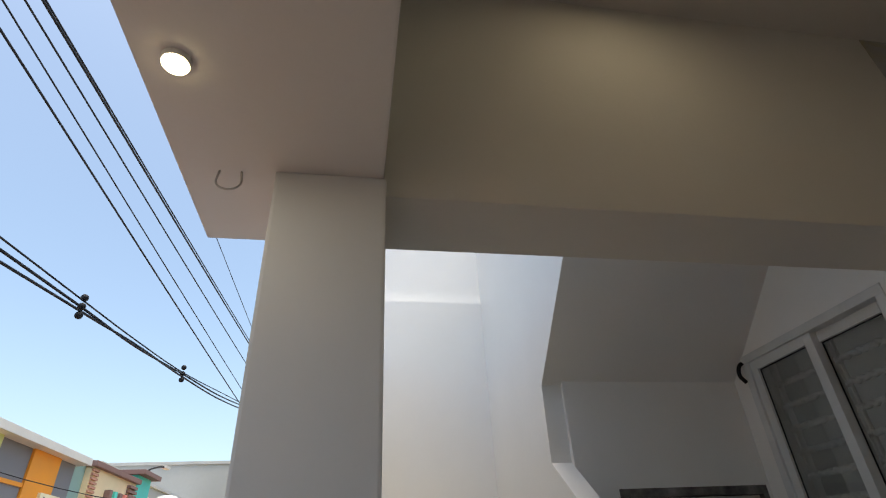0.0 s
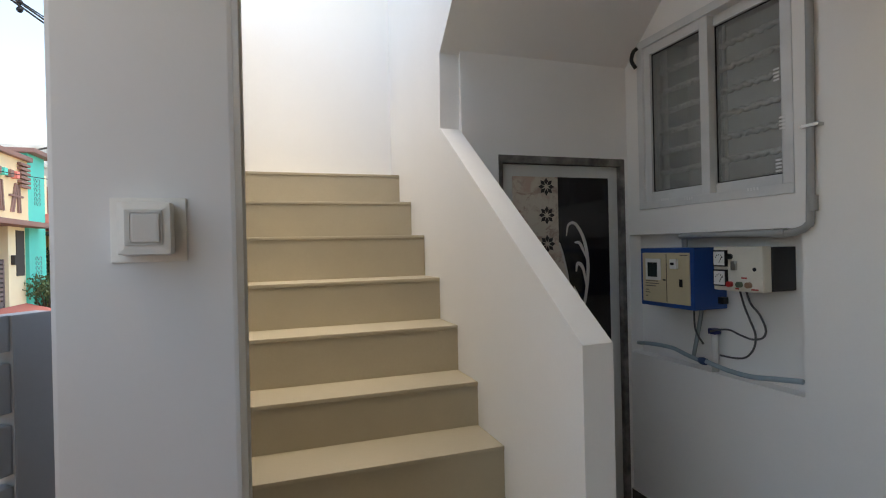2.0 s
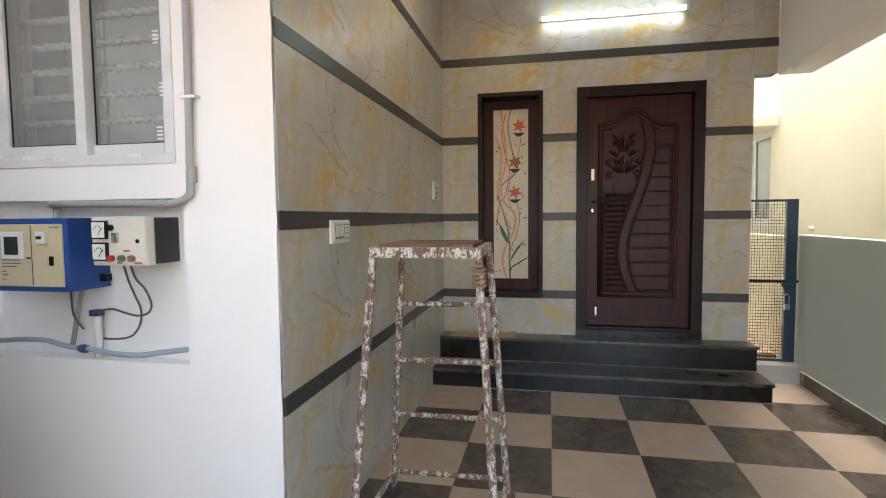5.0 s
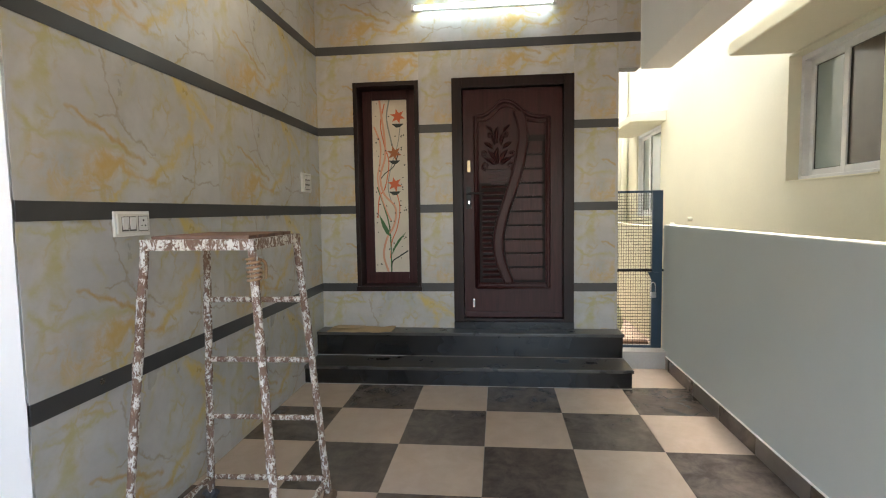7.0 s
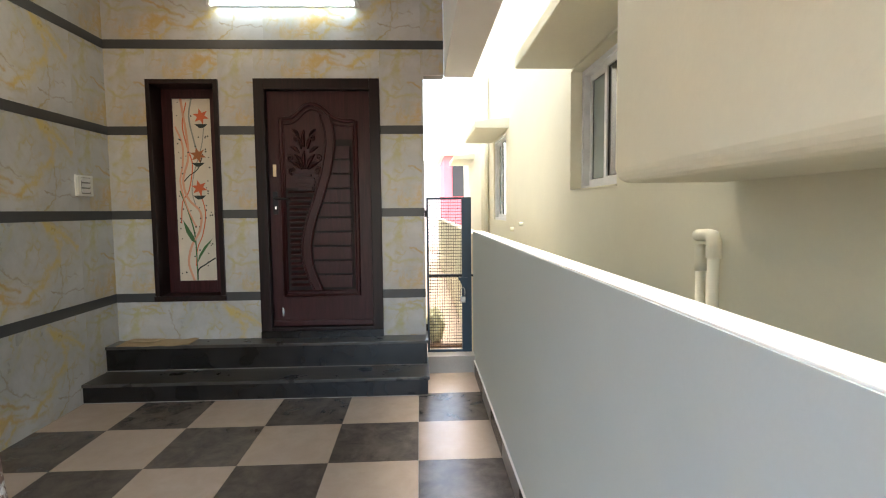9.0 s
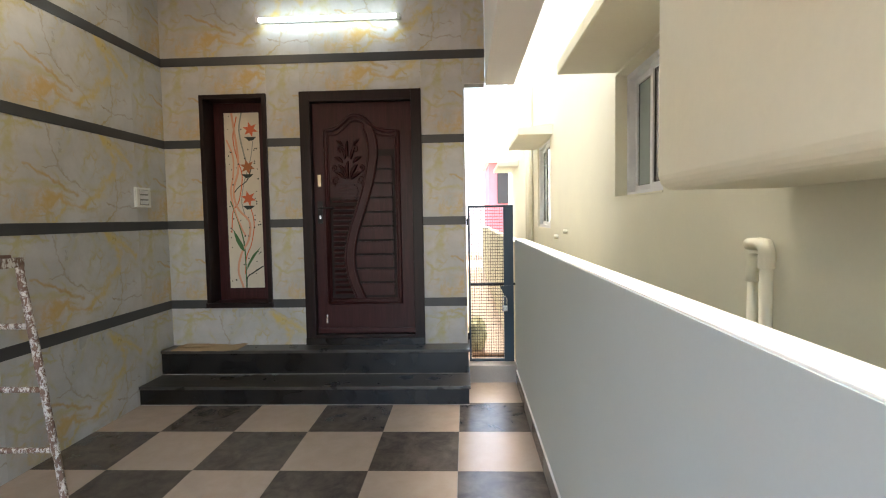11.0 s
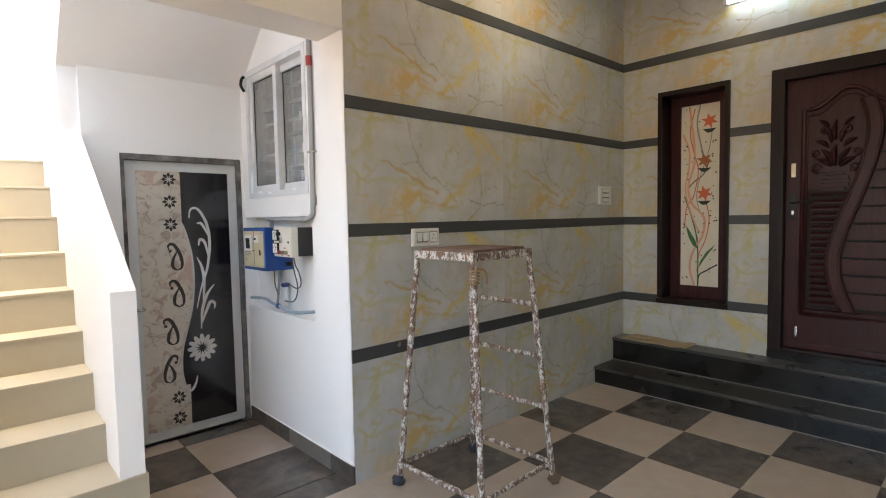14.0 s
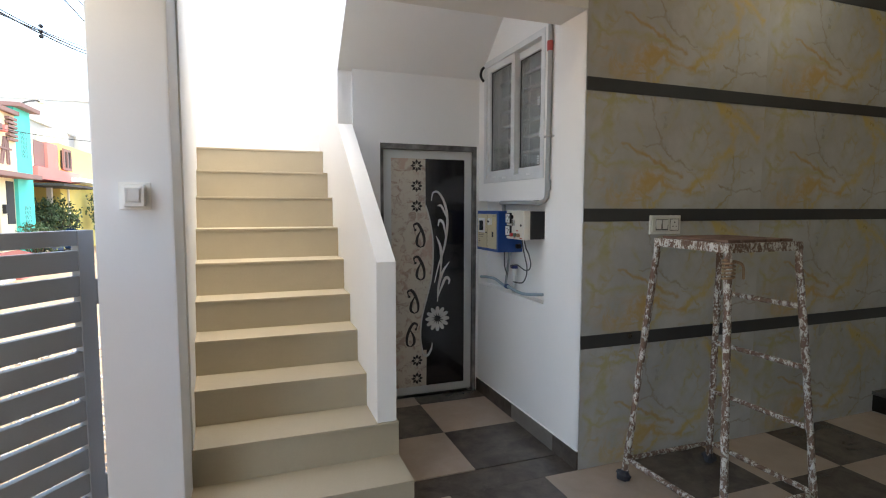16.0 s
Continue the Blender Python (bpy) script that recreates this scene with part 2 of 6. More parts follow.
UPVC = paint("white_upvc", (0.72, 0.73, 0.73), 0.42, 0.07, 14, 0.05, 7.0)
PLASTIC = flat("white_plastic", (0.74, 0.74, 0.72), 0.35)
GREYPIPE = flat("grey_pvc_pipe", (0.36, 0.37, 0.37), 0.4)
GLASS = glass_mat()
TUBE = glow_mat("tube_glow", (0.70, 0.88, 1.0), 1.9)
WARMGLOW = glow_mat("downlight_glow", (1.0, 0.80, 0.48), 7.0)
SPLAT = splatter_mat()


# ---------------------------------------------------------------- mesh helpers
def box(bm, x0, x1, y0, y1, z0, z1):
    v = [bm.verts.new((x, y, z)) for z in (z0, z1) for y in (y0, y1) for x in (x0, x1)]
    for q in ((0, 2, 3, 1), (4, 5, 7, 6), (0, 1, 5, 4), (1, 3, 7, 5), (3, 2, 6, 7), (2, 0, 4, 6)):
        bm.faces.new([v[i] for i in q])
    return v


def boxes(*rows, bevel=0.0):
    bm = bmesh.new()
    for r in rows:
        box(bm, *r)
    if bevel:
        bmesh.ops.bevel(bm, geom=list(bm.edges), offset=bevel, segments=2, affect="EDGES", profile=0.7)
    return bm


def prism(points, axis, a, c, bevel=0.0):
    """A polygon (pairs) pushed from a to c along axis: 'x' takes (y, z), 'y' takes (x, z), 'z' takes (x, y)."""
    bm = bmesh.new()

    def at(p, d):
        return {"x": (d, p[0], p[1]), "y": (p[0], d, p[1]), "z": (p[0], p[1], d)}[axis]

    lo = [bm.verts.new(at(p, a)) for p in points]
    hi = [bm.verts.new(at(p, c)) for p in points]
    bm.faces.new(lo)
    bm.faces.new(hi[::-1])
    n = len(points)
    for i in range(n):
        bm.faces.new((lo[(i + 1) % n], lo[i], hi[i], hi[(i + 1) % n]))
    bmesh.ops.recalc_face_normals(bm, faces=bm.faces)
    if bevel:
        bmesh.ops.bevel(bm, geom=list(bm.edges), offset=bevel, segments=2, affect="EDGES")
    return bm


def tube(bm, pts, r, seg=8, closed=False):
    """A round tube along points; r is one radius or one for each point."""
    pts = [Vector(p) for p in pts]
    rings = []
    side = None
    for i, p in enumerate(pts):
        d = (pts[min(i + 1, len(pts) - 1)] - pts[max(i - 1, 0)]).normalized()
        if side is None:
            side = d.orthogonal().normalized()
        side = (side - d * side.dot(d)).normalized()
        up = d.cross(side)
        rr = r[i] if isinstance(r, (list, tuple)) else r
        rings.append([bm.verts.new(p + (side * math.cos(k * math.tau / seg) + up * math.sin(k * math.tau / seg)) * rr) for k in range(seg)])
    for a, c in zip(rings, rings[1:]):
        for k in range(seg):
            bm.faces.new((a[k], a[(k + 1) % seg], c[(k + 1) % seg], c[k]))
    bm.faces.new(rings[0][::-1])
    bm.faces.new(rings[-1])
    return bm


def tubes(r, *paths, seg=8):
    bm = bmesh.new()
    for p in paths:
        tube(bm, p, r, seg)
    return bm


def curve_pts(keys, n=6):
    """A smooth line through the keys."""
    k = [Vector(p) for p in keys]
    k = [k[0] * 2 - k[1], *k, k[-1] * 2 - k[-2]]
    out = []
    for i in range(1, len(k) - 2):
        for j in range(n):
            t = j / n
            a, b_, c, d = k[i - 1], k[i], k[i + 1], k[i + 2]
            out.append(0.5 * (2 * b_ + (c - a) * t + (2 * a - 5 * b_ + 4 * c - d) * t * t + (3 * b_ - a - 3 * c + d) * t ** 3))
    out.append(k[-2])
    return out


def disc(bm, centre, normal, r, depth, seg=20):
    c, n = Vector(centre), Vector(normal).normalized()
    return tube(bm, [c, c + n * depth], r, seg)


def finish(name, bm, material, smooth=False):
    me = bpy.data.meshes.new(name)
    bmesh.ops.recalc_face_normals(bm, faces=bm.faces)
    bm.to_mesh(me)
    bm.free()
    me.materials.append(material)
    if smooth:
        for p in me.polygons:
            p.use_smooth = True
    return me


def solid(name, bm, material, label="", category="", group="", kind="", smooth=False):
    """A thing, or a piece of the setting, that is one mesh."""
    return tagged(new(name, finish(name, bm, material, smooth)), label, category, group, kind)


def thing(name, at, label, category, group="", kind=""):
    ob = new(name)
    ob.empty_display_size = 0.1
    ob.matrix_world = at if isinstance(at, Matrix) else pose(*at)
    return tagged(ob, label, category, group, kind)


def part(name, bm, material, parent, label="", smooth=False):
    """A mesh under a thing or a part; its points are in the thing's own space."""
    ob = new(name, finish(name, bm, material, smooth))
    ob.parent = parent
    if label:
        ob["label"] = label
    return ob


def wall(name, bm, material, label, smooth=False):
    return solid(name, bm, material, label, "wall", kind="structure", smooth=smooth)


def cut(rect, holes):
    """A rectangle (a0, a1, z0, z1) less some holes, as rectangles."""
    out = [rect]
    for h in holes:
        nxt = []
        for r in out:
            if h[1] <= r[0] or h[0] >= r[1] or h[3] <= r[2] or h[2] >= r[3]:
                nxt.append(r)
                continue
            if r[0] < h[0]:
                nxt.append((r[0], h[0], r[2], r[3]))
            if h[1] < r[1]:
                nxt.append((h[1], r[1], r[2], r[3]))
            a0, a1 = max(r[0], h[0]), min(r[1], h[1])
            if r[2] < h[2]:
                nxt.append((a0, a1, r[2], h[2]))
            if h[3] < r[3]:
                nxt.append((a0, a1, h[3], r[3]))
        out = nxt
    return [r for r in out if r[1] - r[0] > 0.004 and r[3] - r[2] > 0.004]


# ---------------------------------------------------------------- the setting
CEIL = 3.40
BEAM = 2.46
X_W = -2.95        # white wall with the window
Y_B = 1.36         # wall with the washroom door
Y_R = -2.98        # low boundary wall
SW = (-0.895, -0.325, 0.69, 2.484)     # side window opening: y0, y1, z0, z1
FD = (-2.20, -1.18, 0.41, 2.49)        # front door opening

solid("ground", boxes((-400, 400, -400, 400, -0.6, -0.27)), paint("dirt_ground", (0.36, 0.26, 0.17), 0.95, 0.12, 9, 0.6, 0.35), "sandy brown dirt street ground", "ground", kind="structure")
floor = solid("floor", boxes((-5.45, 0.14, Y_R, 0.0, -0.3, -0.008), (-3.92, X_W, 0.0, Y_B, -0.3, -0.008), bevel=0), GROUT, "chequered porch floor of dark and beige tiles", "floor", kind="structure")

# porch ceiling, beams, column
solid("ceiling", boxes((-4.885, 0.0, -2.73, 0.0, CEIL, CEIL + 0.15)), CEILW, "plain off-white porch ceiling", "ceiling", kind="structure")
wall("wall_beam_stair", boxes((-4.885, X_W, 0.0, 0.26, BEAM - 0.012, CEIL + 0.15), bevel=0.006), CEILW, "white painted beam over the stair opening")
wall("wall_beam_front", boxes((-5.37, -4.885, -3.1, 0.26, BEAM, CEIL + 0.15), bevel=0.006), COLUMN, "grey-white beam along the street side of the porch")
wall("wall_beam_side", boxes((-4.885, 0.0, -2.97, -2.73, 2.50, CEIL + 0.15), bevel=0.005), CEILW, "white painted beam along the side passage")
wall("wall_column", boxes((-5.147, -4.879, -0.06, 0.22, -0.3, BEAM), bevel=0.008), COLUMN, "square grey-white painted porch column")
wall("wall_column", boxes((-5.147, -4.885, -3.10, -2.985, -0.3, BEAM), bevel=0.008), COLUMN, "slim grey-white painted porch post by the boundary wall")

# stairwell
wall("wall_stair_side", prism([(-5.147, 0.22), (-4.872, 0.22), (-5.0, 2.42), (-5.0, 2.62), (-5.147, 2.62)], "z", -0.3, 2.95), WHITE, "white painted outer wall beside the stairs")
wall("wall_stair_back", boxes((-5.0, -2.6, 2.42, 2.62, -0.3, 3.33), (-5.0, -2.6, 2.54, 2.62, 3.33, 3.97)), WHITE, "tall white painted wall behind the stair landing")
wall("wall_stair_spine", prism([(0.24, 0.0), (2.42, 0.0), (2.42, 4.2), (0.27, 4.2), (0.27, 3.325), (1.376, 2.379), (1.39, 2.017), (0.226, 1.159), (0.226, 0.3285), (0.24, 0.3285)], "x", -4.015, -3.915), WHITE, "white sloping parapet and side wall of the stairs")
wall("wall_stair_soffit", prism([(0.27, 3.325), (1.376, 2.379), (1.376, 2.56), (0.27, 3.5)], "x", -3.915, X_W), WHITE, "white sloping underside of the upper stair flight")
wall("wall_washroom", boxes(*[(a, c, Y_B, Y_B + 0.15, z0, z1) for a, c, z0, z1 in cut((-3.915, X_W + 0.2, -0.3, 2.9), [(-3.722, -2.972, -0.4, 1.895)])]), WHITE, "white wall around the washroom door")

# white wall with window and niche; the window is seen against an unlit room
WIN = (0.412, 1.262, 1.612, 2.49)
NICHE = (0.39, 1.352, 0.85, 1.482)
wrows = [(X_W, X_W + 0.2, a, c, z0, z1) for a, c, z0, z1 in cut((0.15, Y_B, -0.3, CEIL + 0.15), [WIN, NICHE])]
wrows.append((X_W, X_W + 0.003, 0.002, 0.15, -0.3, CEIL + 0.15))
wrows.append((X_W + 0.075, X_W + 0.2, NICHE[0], NICHE[1], NICHE[2], NICHE[3]))
wall("wall_white", boxes(*wrows), WHITE, "white painted wall with a recessed meter niche")
wall("wall_room_behind", boxes((-1.6, -1.5, 0.15, 2.4, -0.3, 3.5), (X_W + 0.2, -1.6, 2.3, 2.4, -0.3, 3.5), (X_W + 0.2, -1.6, 0.15, 2.3, 3.0, 3.1), (X_W + 0.2, -1.6, 0.15, 2.3, -0.3, -0.2)), paint("room_paint", (0.45, 0.45, 0.43)), "unlit plain room behind the window")
# unseen box that stops sky light leaking under the washroom door
wall("wall_door_light_block", boxes((-3.915, -2.65, 1.95, 2.05, -0.3, 2.1), (-3.915, -2.65, 1.51, 1.95, 2.0, 2.1), (-2.75, -2.65, 1.51, 1.95, -0.3, 2.0)), paint("light_block_paint", (0.35, 0.35, 0.34)), "unseen box added behind the printed door to block light leaks")
SKIRT = floor_tile("grey_brown_skirting_tile", (0.155, 0.135, 0.120), (0.195, 0.172, 0.152), 0.3)
for a, c, m in ((0.004, 0.244, TDARK), (0.246, 0.764, SKIRT), (0.766, Y_B, TDARK)):
    part("skirting_tile", boxes((X_W - 0.012, X_W, a, c, 0, 0.100)), m, bpy.data.objects["wall_white"])
part("skirting_edge", boxes((X_W - 0.010, X_W, 0.004, Y_B, 0.100, 0.104)), WHITE, bpy.data.objects["wall_white"])

# marble walls
wall_n = wall("wall_north", boxes((X_W + 0.004, 0.0, 0.012, 0.15, -0.3, CEIL + 0.15)), GROUT, "wall clad in glossy marbled tiles with grey bands")
erows = [(0.012, 0.15, a, c, z0, z1) for a, c, z0, z1 in cut((-2.56, 0.15, -0.3, CEIL + 0.15), [SW, FD])]
erows.append((0.012, 0.15, -2.73, -2.56, 2.52, CEIL + 0.15))
wall_e = wall("wall_east", boxes(*erows), GROUT, "front door wall clad in marbled tiles with grey bands")

# house body and passage
# upper half is added height that blocks sky light over the passage
wall("wall_house_side", boxes((0.15, 11.0, -2.56, -2.41, -0.3, 6.4)), WHITE, "white side wall of the house along the passage")
wall("wall_room_front", boxes((1.4, 1.5, -2.41, 2.6, -0.3, 3.5), (0.15, 1.4, 2.5, 2.6, -0.3, 3.5), (0.15, 1.4, -2.41, 2.5, 3.40, 3.5), (0.15, 1.4, -2.41, 2.5, -0.3, 0.4)), paint("hall_paint", (0.4, 0.38, 0.34)), "unlit plain hall behind the front door")
wall("wall_boundary", boxes((-5.147, 0.16, Y_R - 0.082, Y_R, -0.3, 1.221)), GREEN, "low grey-green painted boundary wall")
wall("wall_boundary_rear", boxes((0.16, 9.0, Y_R - 0.10, Y_R - 0.002, -0.3, 1.197)), CREAM, "low cream painted boundary wall along the passage")
part("coping", boxes((-5.14, 0.158, Y_R - 0.084, Y_R - 0.004, 1.221, 1.226), bevel=0.002), WHITE, bpy.data.objects["wall_boundary"], "white painted wall top")
joints = [0.03, -0.04, -0.605, -1.06, -1.54, -2.05, -2.56, -3.07, -3.58, -4.09, -4.60, -5.147]
for k, (c, a) in enumerate(zip(joints, joints[1:])):
    part("skirting_tile", boxes((a + 0.001, c - 0.001, Y_R, Y_R + 0.012, 0, 0.105)), TDARK if k % 2 else SKIRT, bpy.data.objects["wall_boundary"])
part("skirting_edge", boxes((-5.147, 0.03, Y_R, Y_R + 0.011, 0.105, 0.110)), WHITE, bpy.data.objects["wall_boundary"])
solid("passage_floor", boxes((0.14, 11, Y_R, -2.56, -0.3, 0.13)), paint("red_oxide_floor", (0.50, 0.40, 0.32), 0.8, 0.1), "pale brownish cement floor of the side passage", "floor", kind="structure")
solid("threshold", boxes((0.03, 0.26, Y_R, -2.56, -0.3, 0.148), bevel=0.005), paint("threshold_stone", (0.40, 0.38, 0.35), 0.5), "pale stone threshold under the side gate", "threshold", kind="structure")


# ---------------------------------------------------------------- stairs
stairs = thing("staircase", (0, 0, 0), "beige painted concrete staircase with white side walls", "stairs", kind="structure")
STEP_Z = [0.15, 0.329, 0.513, 0.703, 0.883, 1.086, 1.290, 1.508, 1.709, 1.905]
STEP_Y = [-0.06, 0.215, 0.487, 0.742, 0.983, 1.207, 1.448, 1.692, 1.946, 2.210]
for k, (z, y) in enumerate(zip(STEP_Z, STEP_Y)):
    xr = -3.905 if k < 2 else -4.015
    xl = -4.885 if k == 0 else -5.0
    back = STEP_Y[k + 1] + 0.02 if k < 9 else 2.42
    low = STEP_Z[k - 1] if k else -0.3
    part("riser", boxes((xl, xr, y + 0.003, y + 0.05, low - 0.03, z - 0.016)), STAIR, stairs)
    part("tread", boxes((xl, xr, y - 0.002, back, z - 0.016, z), bevel=0.004), STAIR, stairs)

# black granite entrance steps; treads paler, with dust and sheen put into their colour
steps = thing("entrance_steps", (0, 0, 0), "two polished black granite steps below the front door", "steps")
S2Y = -2.565
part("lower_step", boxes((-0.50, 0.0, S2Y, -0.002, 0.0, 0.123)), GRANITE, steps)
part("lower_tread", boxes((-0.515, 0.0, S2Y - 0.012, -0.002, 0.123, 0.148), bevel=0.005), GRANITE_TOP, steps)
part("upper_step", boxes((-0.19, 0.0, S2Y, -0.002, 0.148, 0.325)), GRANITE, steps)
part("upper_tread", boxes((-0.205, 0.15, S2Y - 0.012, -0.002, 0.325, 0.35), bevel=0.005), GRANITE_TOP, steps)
part("joint_line", boxes((-0.196, -0.19, S2Y, -0.004, 0.148, 0.153)), GROUT, steps, "pale cement joint")
part("joint_line", boxes((-0.507, -0.50, S2Y, -0.004, 0.0, 0.004)), GROUT, steps, "pale cement joint")
part("door_sill", boxes((-0.03, 0.15, FD[0], FD[1], 0.35, FD[2])), GRANITE, steps)


# ---------------------------------------------------------------- front door and side window
def front_door():
    d = thing("front_door", (0.0, 0, 0), "closed dark rosewood front door with carved vase panel", "door", kind="structure")
    y0, y1, z0, z1 = FD
    fw = 0.085
    part("door_frame", boxes((-0.022, 0.13, y0, y0 + fw, z0, z1), (-0.022, 0.13, y1 - fw, y1, z0, z1), (-0.022, 0.13, y0 + fw, y1 - fw, z1 - fw, z1), (-0.015, 0.13, y0 + fw, y1 - fw, z0, z0 + 0.025), bevel=0.004), WOODF, d)
    a, c = y0 + fw, y1 - fw            # leaf
    xl = 0.045
    leaf = part("door_leaf", boxes((xl, xl + 0.045, a + 0.003, c - 0.003, z0 + 0.03, z1 - fw - 0.003), bevel=0.003), WOOD, d)
    w, h = c - a, z1 - fw - z0

    def P(u, v):                       # u from the handle side, v from the foot
        return (c - u * w, z0 + v * h)

    def raised(name, outline, t, bev=0.006, smooth=False):
        bm = prism([P(*p) for p in outline], "x", xl - t, xl + 0.002, bev)
        return part(name, bm, WOOD, leaf, smooth=smooth)

    def rail(name, line, wd, t):
        pts = [(xl - t * 0.4, *P(*p)) for p in line]
        return part(name, tubes(wd, pts, seg=8), WOOD, leaf, smooth=True)

    # sunk field inside a moulding with a swan-neck head
    head = [(0.13, 0.885), (0.23, 0.89), (0.31, 0.915), (0.38, 0.94), (0.45, 0.945), (0.53, 0.93), (0.62, 0.895), (0.72, 0.878), (0.86, 0.875)]
    hp = [(p.x, p.y) for p in curve_pts([(u, v, 0) for u, v in head], 4)]
    rail("moulding", [(0.13, 0.145), *hp, (0.86, 0.145), (0.13, 0.145)], 0.016, 0.016)
    inner = [(0.155 + (u - 0.13) * 0.93, v - 0.022) for u, v in hp]
    rail("moulding", [(0.155, 0.163), *inner, (0.834, 0.163), (0.155, 0.163)], 0.008, 0.014)
    # the flowing divider, a raised band with a bead on each side
    s = [(0.60, 0.90), (0.635, 0.85), (0.65, 0.79), (0.63, 0.73), (0.60, 0.665), (0.555, 0.60), (0.505, 0.535), (0.455, 0.475), (0.415, 0.41), (0.395, 0.35), (0.405, 0.285), (0.445, 0.225), (0.50, 0.168)]
    sp = [(p.x, p.y) for p in curve_pts([(u, v, 0) for u, v in s], 4)]
    left = [(u - 0.085, v) for u, v in sp]
    bandp = [p for p in sp] + left[::-1]
    raised("divider_band", bandp, 0.020, 0.0)
    rail("divider", sp, 0.010, 0.044)
    rail("divider", left, 0.010, 0.044)

    def s_at(v):
        for (u0, v0), (u1, v1) in zip(sp, sp[1:]):
            if v1 <= v <= v0:
                return u0 + (u1 - u0) * (v0 - v) / max(1e-6, v0 - v1)
        return sp[-1][0]

    # ground of the carved field, near-black so the grooves' shade is in its colour
    ground = [(0.16, 0.168), (0.83, 0.168), (0.83, 0.86), (0.16, 0.86)]
    part("carved_ground", prism([P(*p) for p in ground if True][:2] + [P(0.83, 0.80), P(0.64, 0.80), P(0.60, 0.60), P(0.16, 0.60)], "x", xl - 0.002, xl + 0.002), GROOVE_SHADE, leaf)
    # raised panels on the hinge side
    for k in range(10):
        v0, v1 = 0.18 + k * 0.060, 0.18 + (k + 1) * 0.060 - 0.0085
        raised("panel", [(s_at(v0) + 0.022, v0), (0.795, v0), (0.795, v1), (s_at(v1) + 0.022, v1)], 0.024, 0.003)
    # louvre-like slanted ribs on the handle side
    for k in range(17):
        v0 = 0.183 + k * 0.0228
        u1 = max(0.25, s_at(v0) - 0.105)
        ya, za = P(0.195, v0)
        yb, zb = P(u1, v0)
        rib = prism([(xl + 0.001, za), (xl - 0.026, za + 0.003), (xl - 0.026, za + 0.010), (xl + 0.001, za + 0.030)], "y", yb, ya)
        part("rib", rib, WOOD, leaf)
    rail("shelf_line", [(0.19, 0.582), (0.50, 0.582)], 0.009, 0.020)
    part("foot_rail", boxes((xl - 0.016, xl, a + 0.004, c - 0.004, z0 + 0.03, z0 + 0.075), bevel=0.006), WOOD, leaf)
    # carved vase of leaves: a ringed pot, scrolls at its sides, tiers of petals
    cu = 0.355
    for v0, v1, r in ((0.592, 0.604, 0.072), (0.605, 0.618, 0.092), (0.619, 0.632, 0.100), (0.633, 0.645, 0.092), (0.647, 0.655, 0.066), (0.657, 0.672, 0.104)):
        raised("pot_ring", [(cu - r, v0), (cu - r * 0.96, v1), (cu + r * 0.96, v1), (cu + r, v0)], 0.026, 0.004)

    def petal(u0, v0, angle, length, width, lift=0.024):
        """A pointed leaf with a raised midrib, lying on the door's face."""
        by, bz = P(u0, v0)
        d, n = Vector((0, -math.sin(angle), math.cos(angle))), Vector((0, math.cos(angle), math.sin(angle)))
        base = Vector((xl, by, bz))
        bm2 = bmesh.new()
        rows = []
        for i in range(9):
            t = i / 8
            half = width * math.sin(math.pi * min(1.0, t * 0.92 + 0.04)) ** 0.8
            c0 = base + d * (length * t) + n * (0.10 * length * math.sin(math.pi * t) * (1 if angle > 0 else -1))
            rows.append([bm2.verts.new(c0 - n * half), bm2.verts.new(c0 - n * half * 0.5 - Vector((lift * 0.8, 0, 0))), bm2.verts.new(c0 - Vector((lift * 0.55, 0, 0))),
                         bm2.verts.new(c0 + n * half * 0.5 - Vector((lift * 0.8, 0, 0))), bm2.verts.new(c0 + n * half)])
        for r0, r1 in zip(rows, rows[1:]):
            for i in range(4):
                bm2.faces.new((r0[i], r0[i + 1], r1[i + 1], r1[i]))
        part("carved_leaf", bm2, WOOD, leaf)

    def curl(u0, v0, sgn, r):
        """A spiral scroll."""
        cy, cz = P(u0, v0)
        pts = []
        for i in range(26):
            t = i / 25
            an = -math.pi / 2 + t * math.pi * 2.6
            rr = r * (1 - 0.72 * t)
            pts.append((xl - 0.012, cy - sgn * rr * math.cos(an), cz + rr * math.sin(an)))
        bm2 = bmesh.new()
        tube(bm2, pts, [0.010 - 0.004 * i / 25 for i in range(26)], 8)
        part("carved_scroll", bm2, WOOD, leaf, smooth=True)

    for sgn in (-1, 1):
        curl(cu + sgn * 0.125, 0.672, sgn, 0.034)
        curl(cu + sgn * 0.135, 0.725, sgn, 0.026)
        curl(cu + sgn * 0.075, 0.806, sgn, 0.022)
        petal(cu + sgn * 0.03, 0.676, sgn * 0.95, 0.105, 0.020)
        petal(cu + sgn * 0.02, 0.680, sgn * 0.50, 0.135, 0.021)
        petal(cu + sgn * 0.05, 0.745, sgn * 0.95, 0.090, 0.018)
        petal(cu + sgn * 0.03, 0.760, sgn * 0.35, 0.125, 0.019)
        petal(cu + sgn * 0.05, 0.815, sgn * 0.80, 0.080, 0.014)
    petal(cu, 0.678, 0.001, 0.150, 0.022)
    petal(cu, 0.768, 0.001, 0.140, 0.020)
    # ironmongery
    hy, hz = P(0.06, 0.55)
    lock = part("lock_plate", boxes((xl - 0.008, xl, hy - 0.02, hy + 0.022, hz - 0.12, hz + 0.07), bevel=0.003), BLACKM, leaf, "black lock plate")
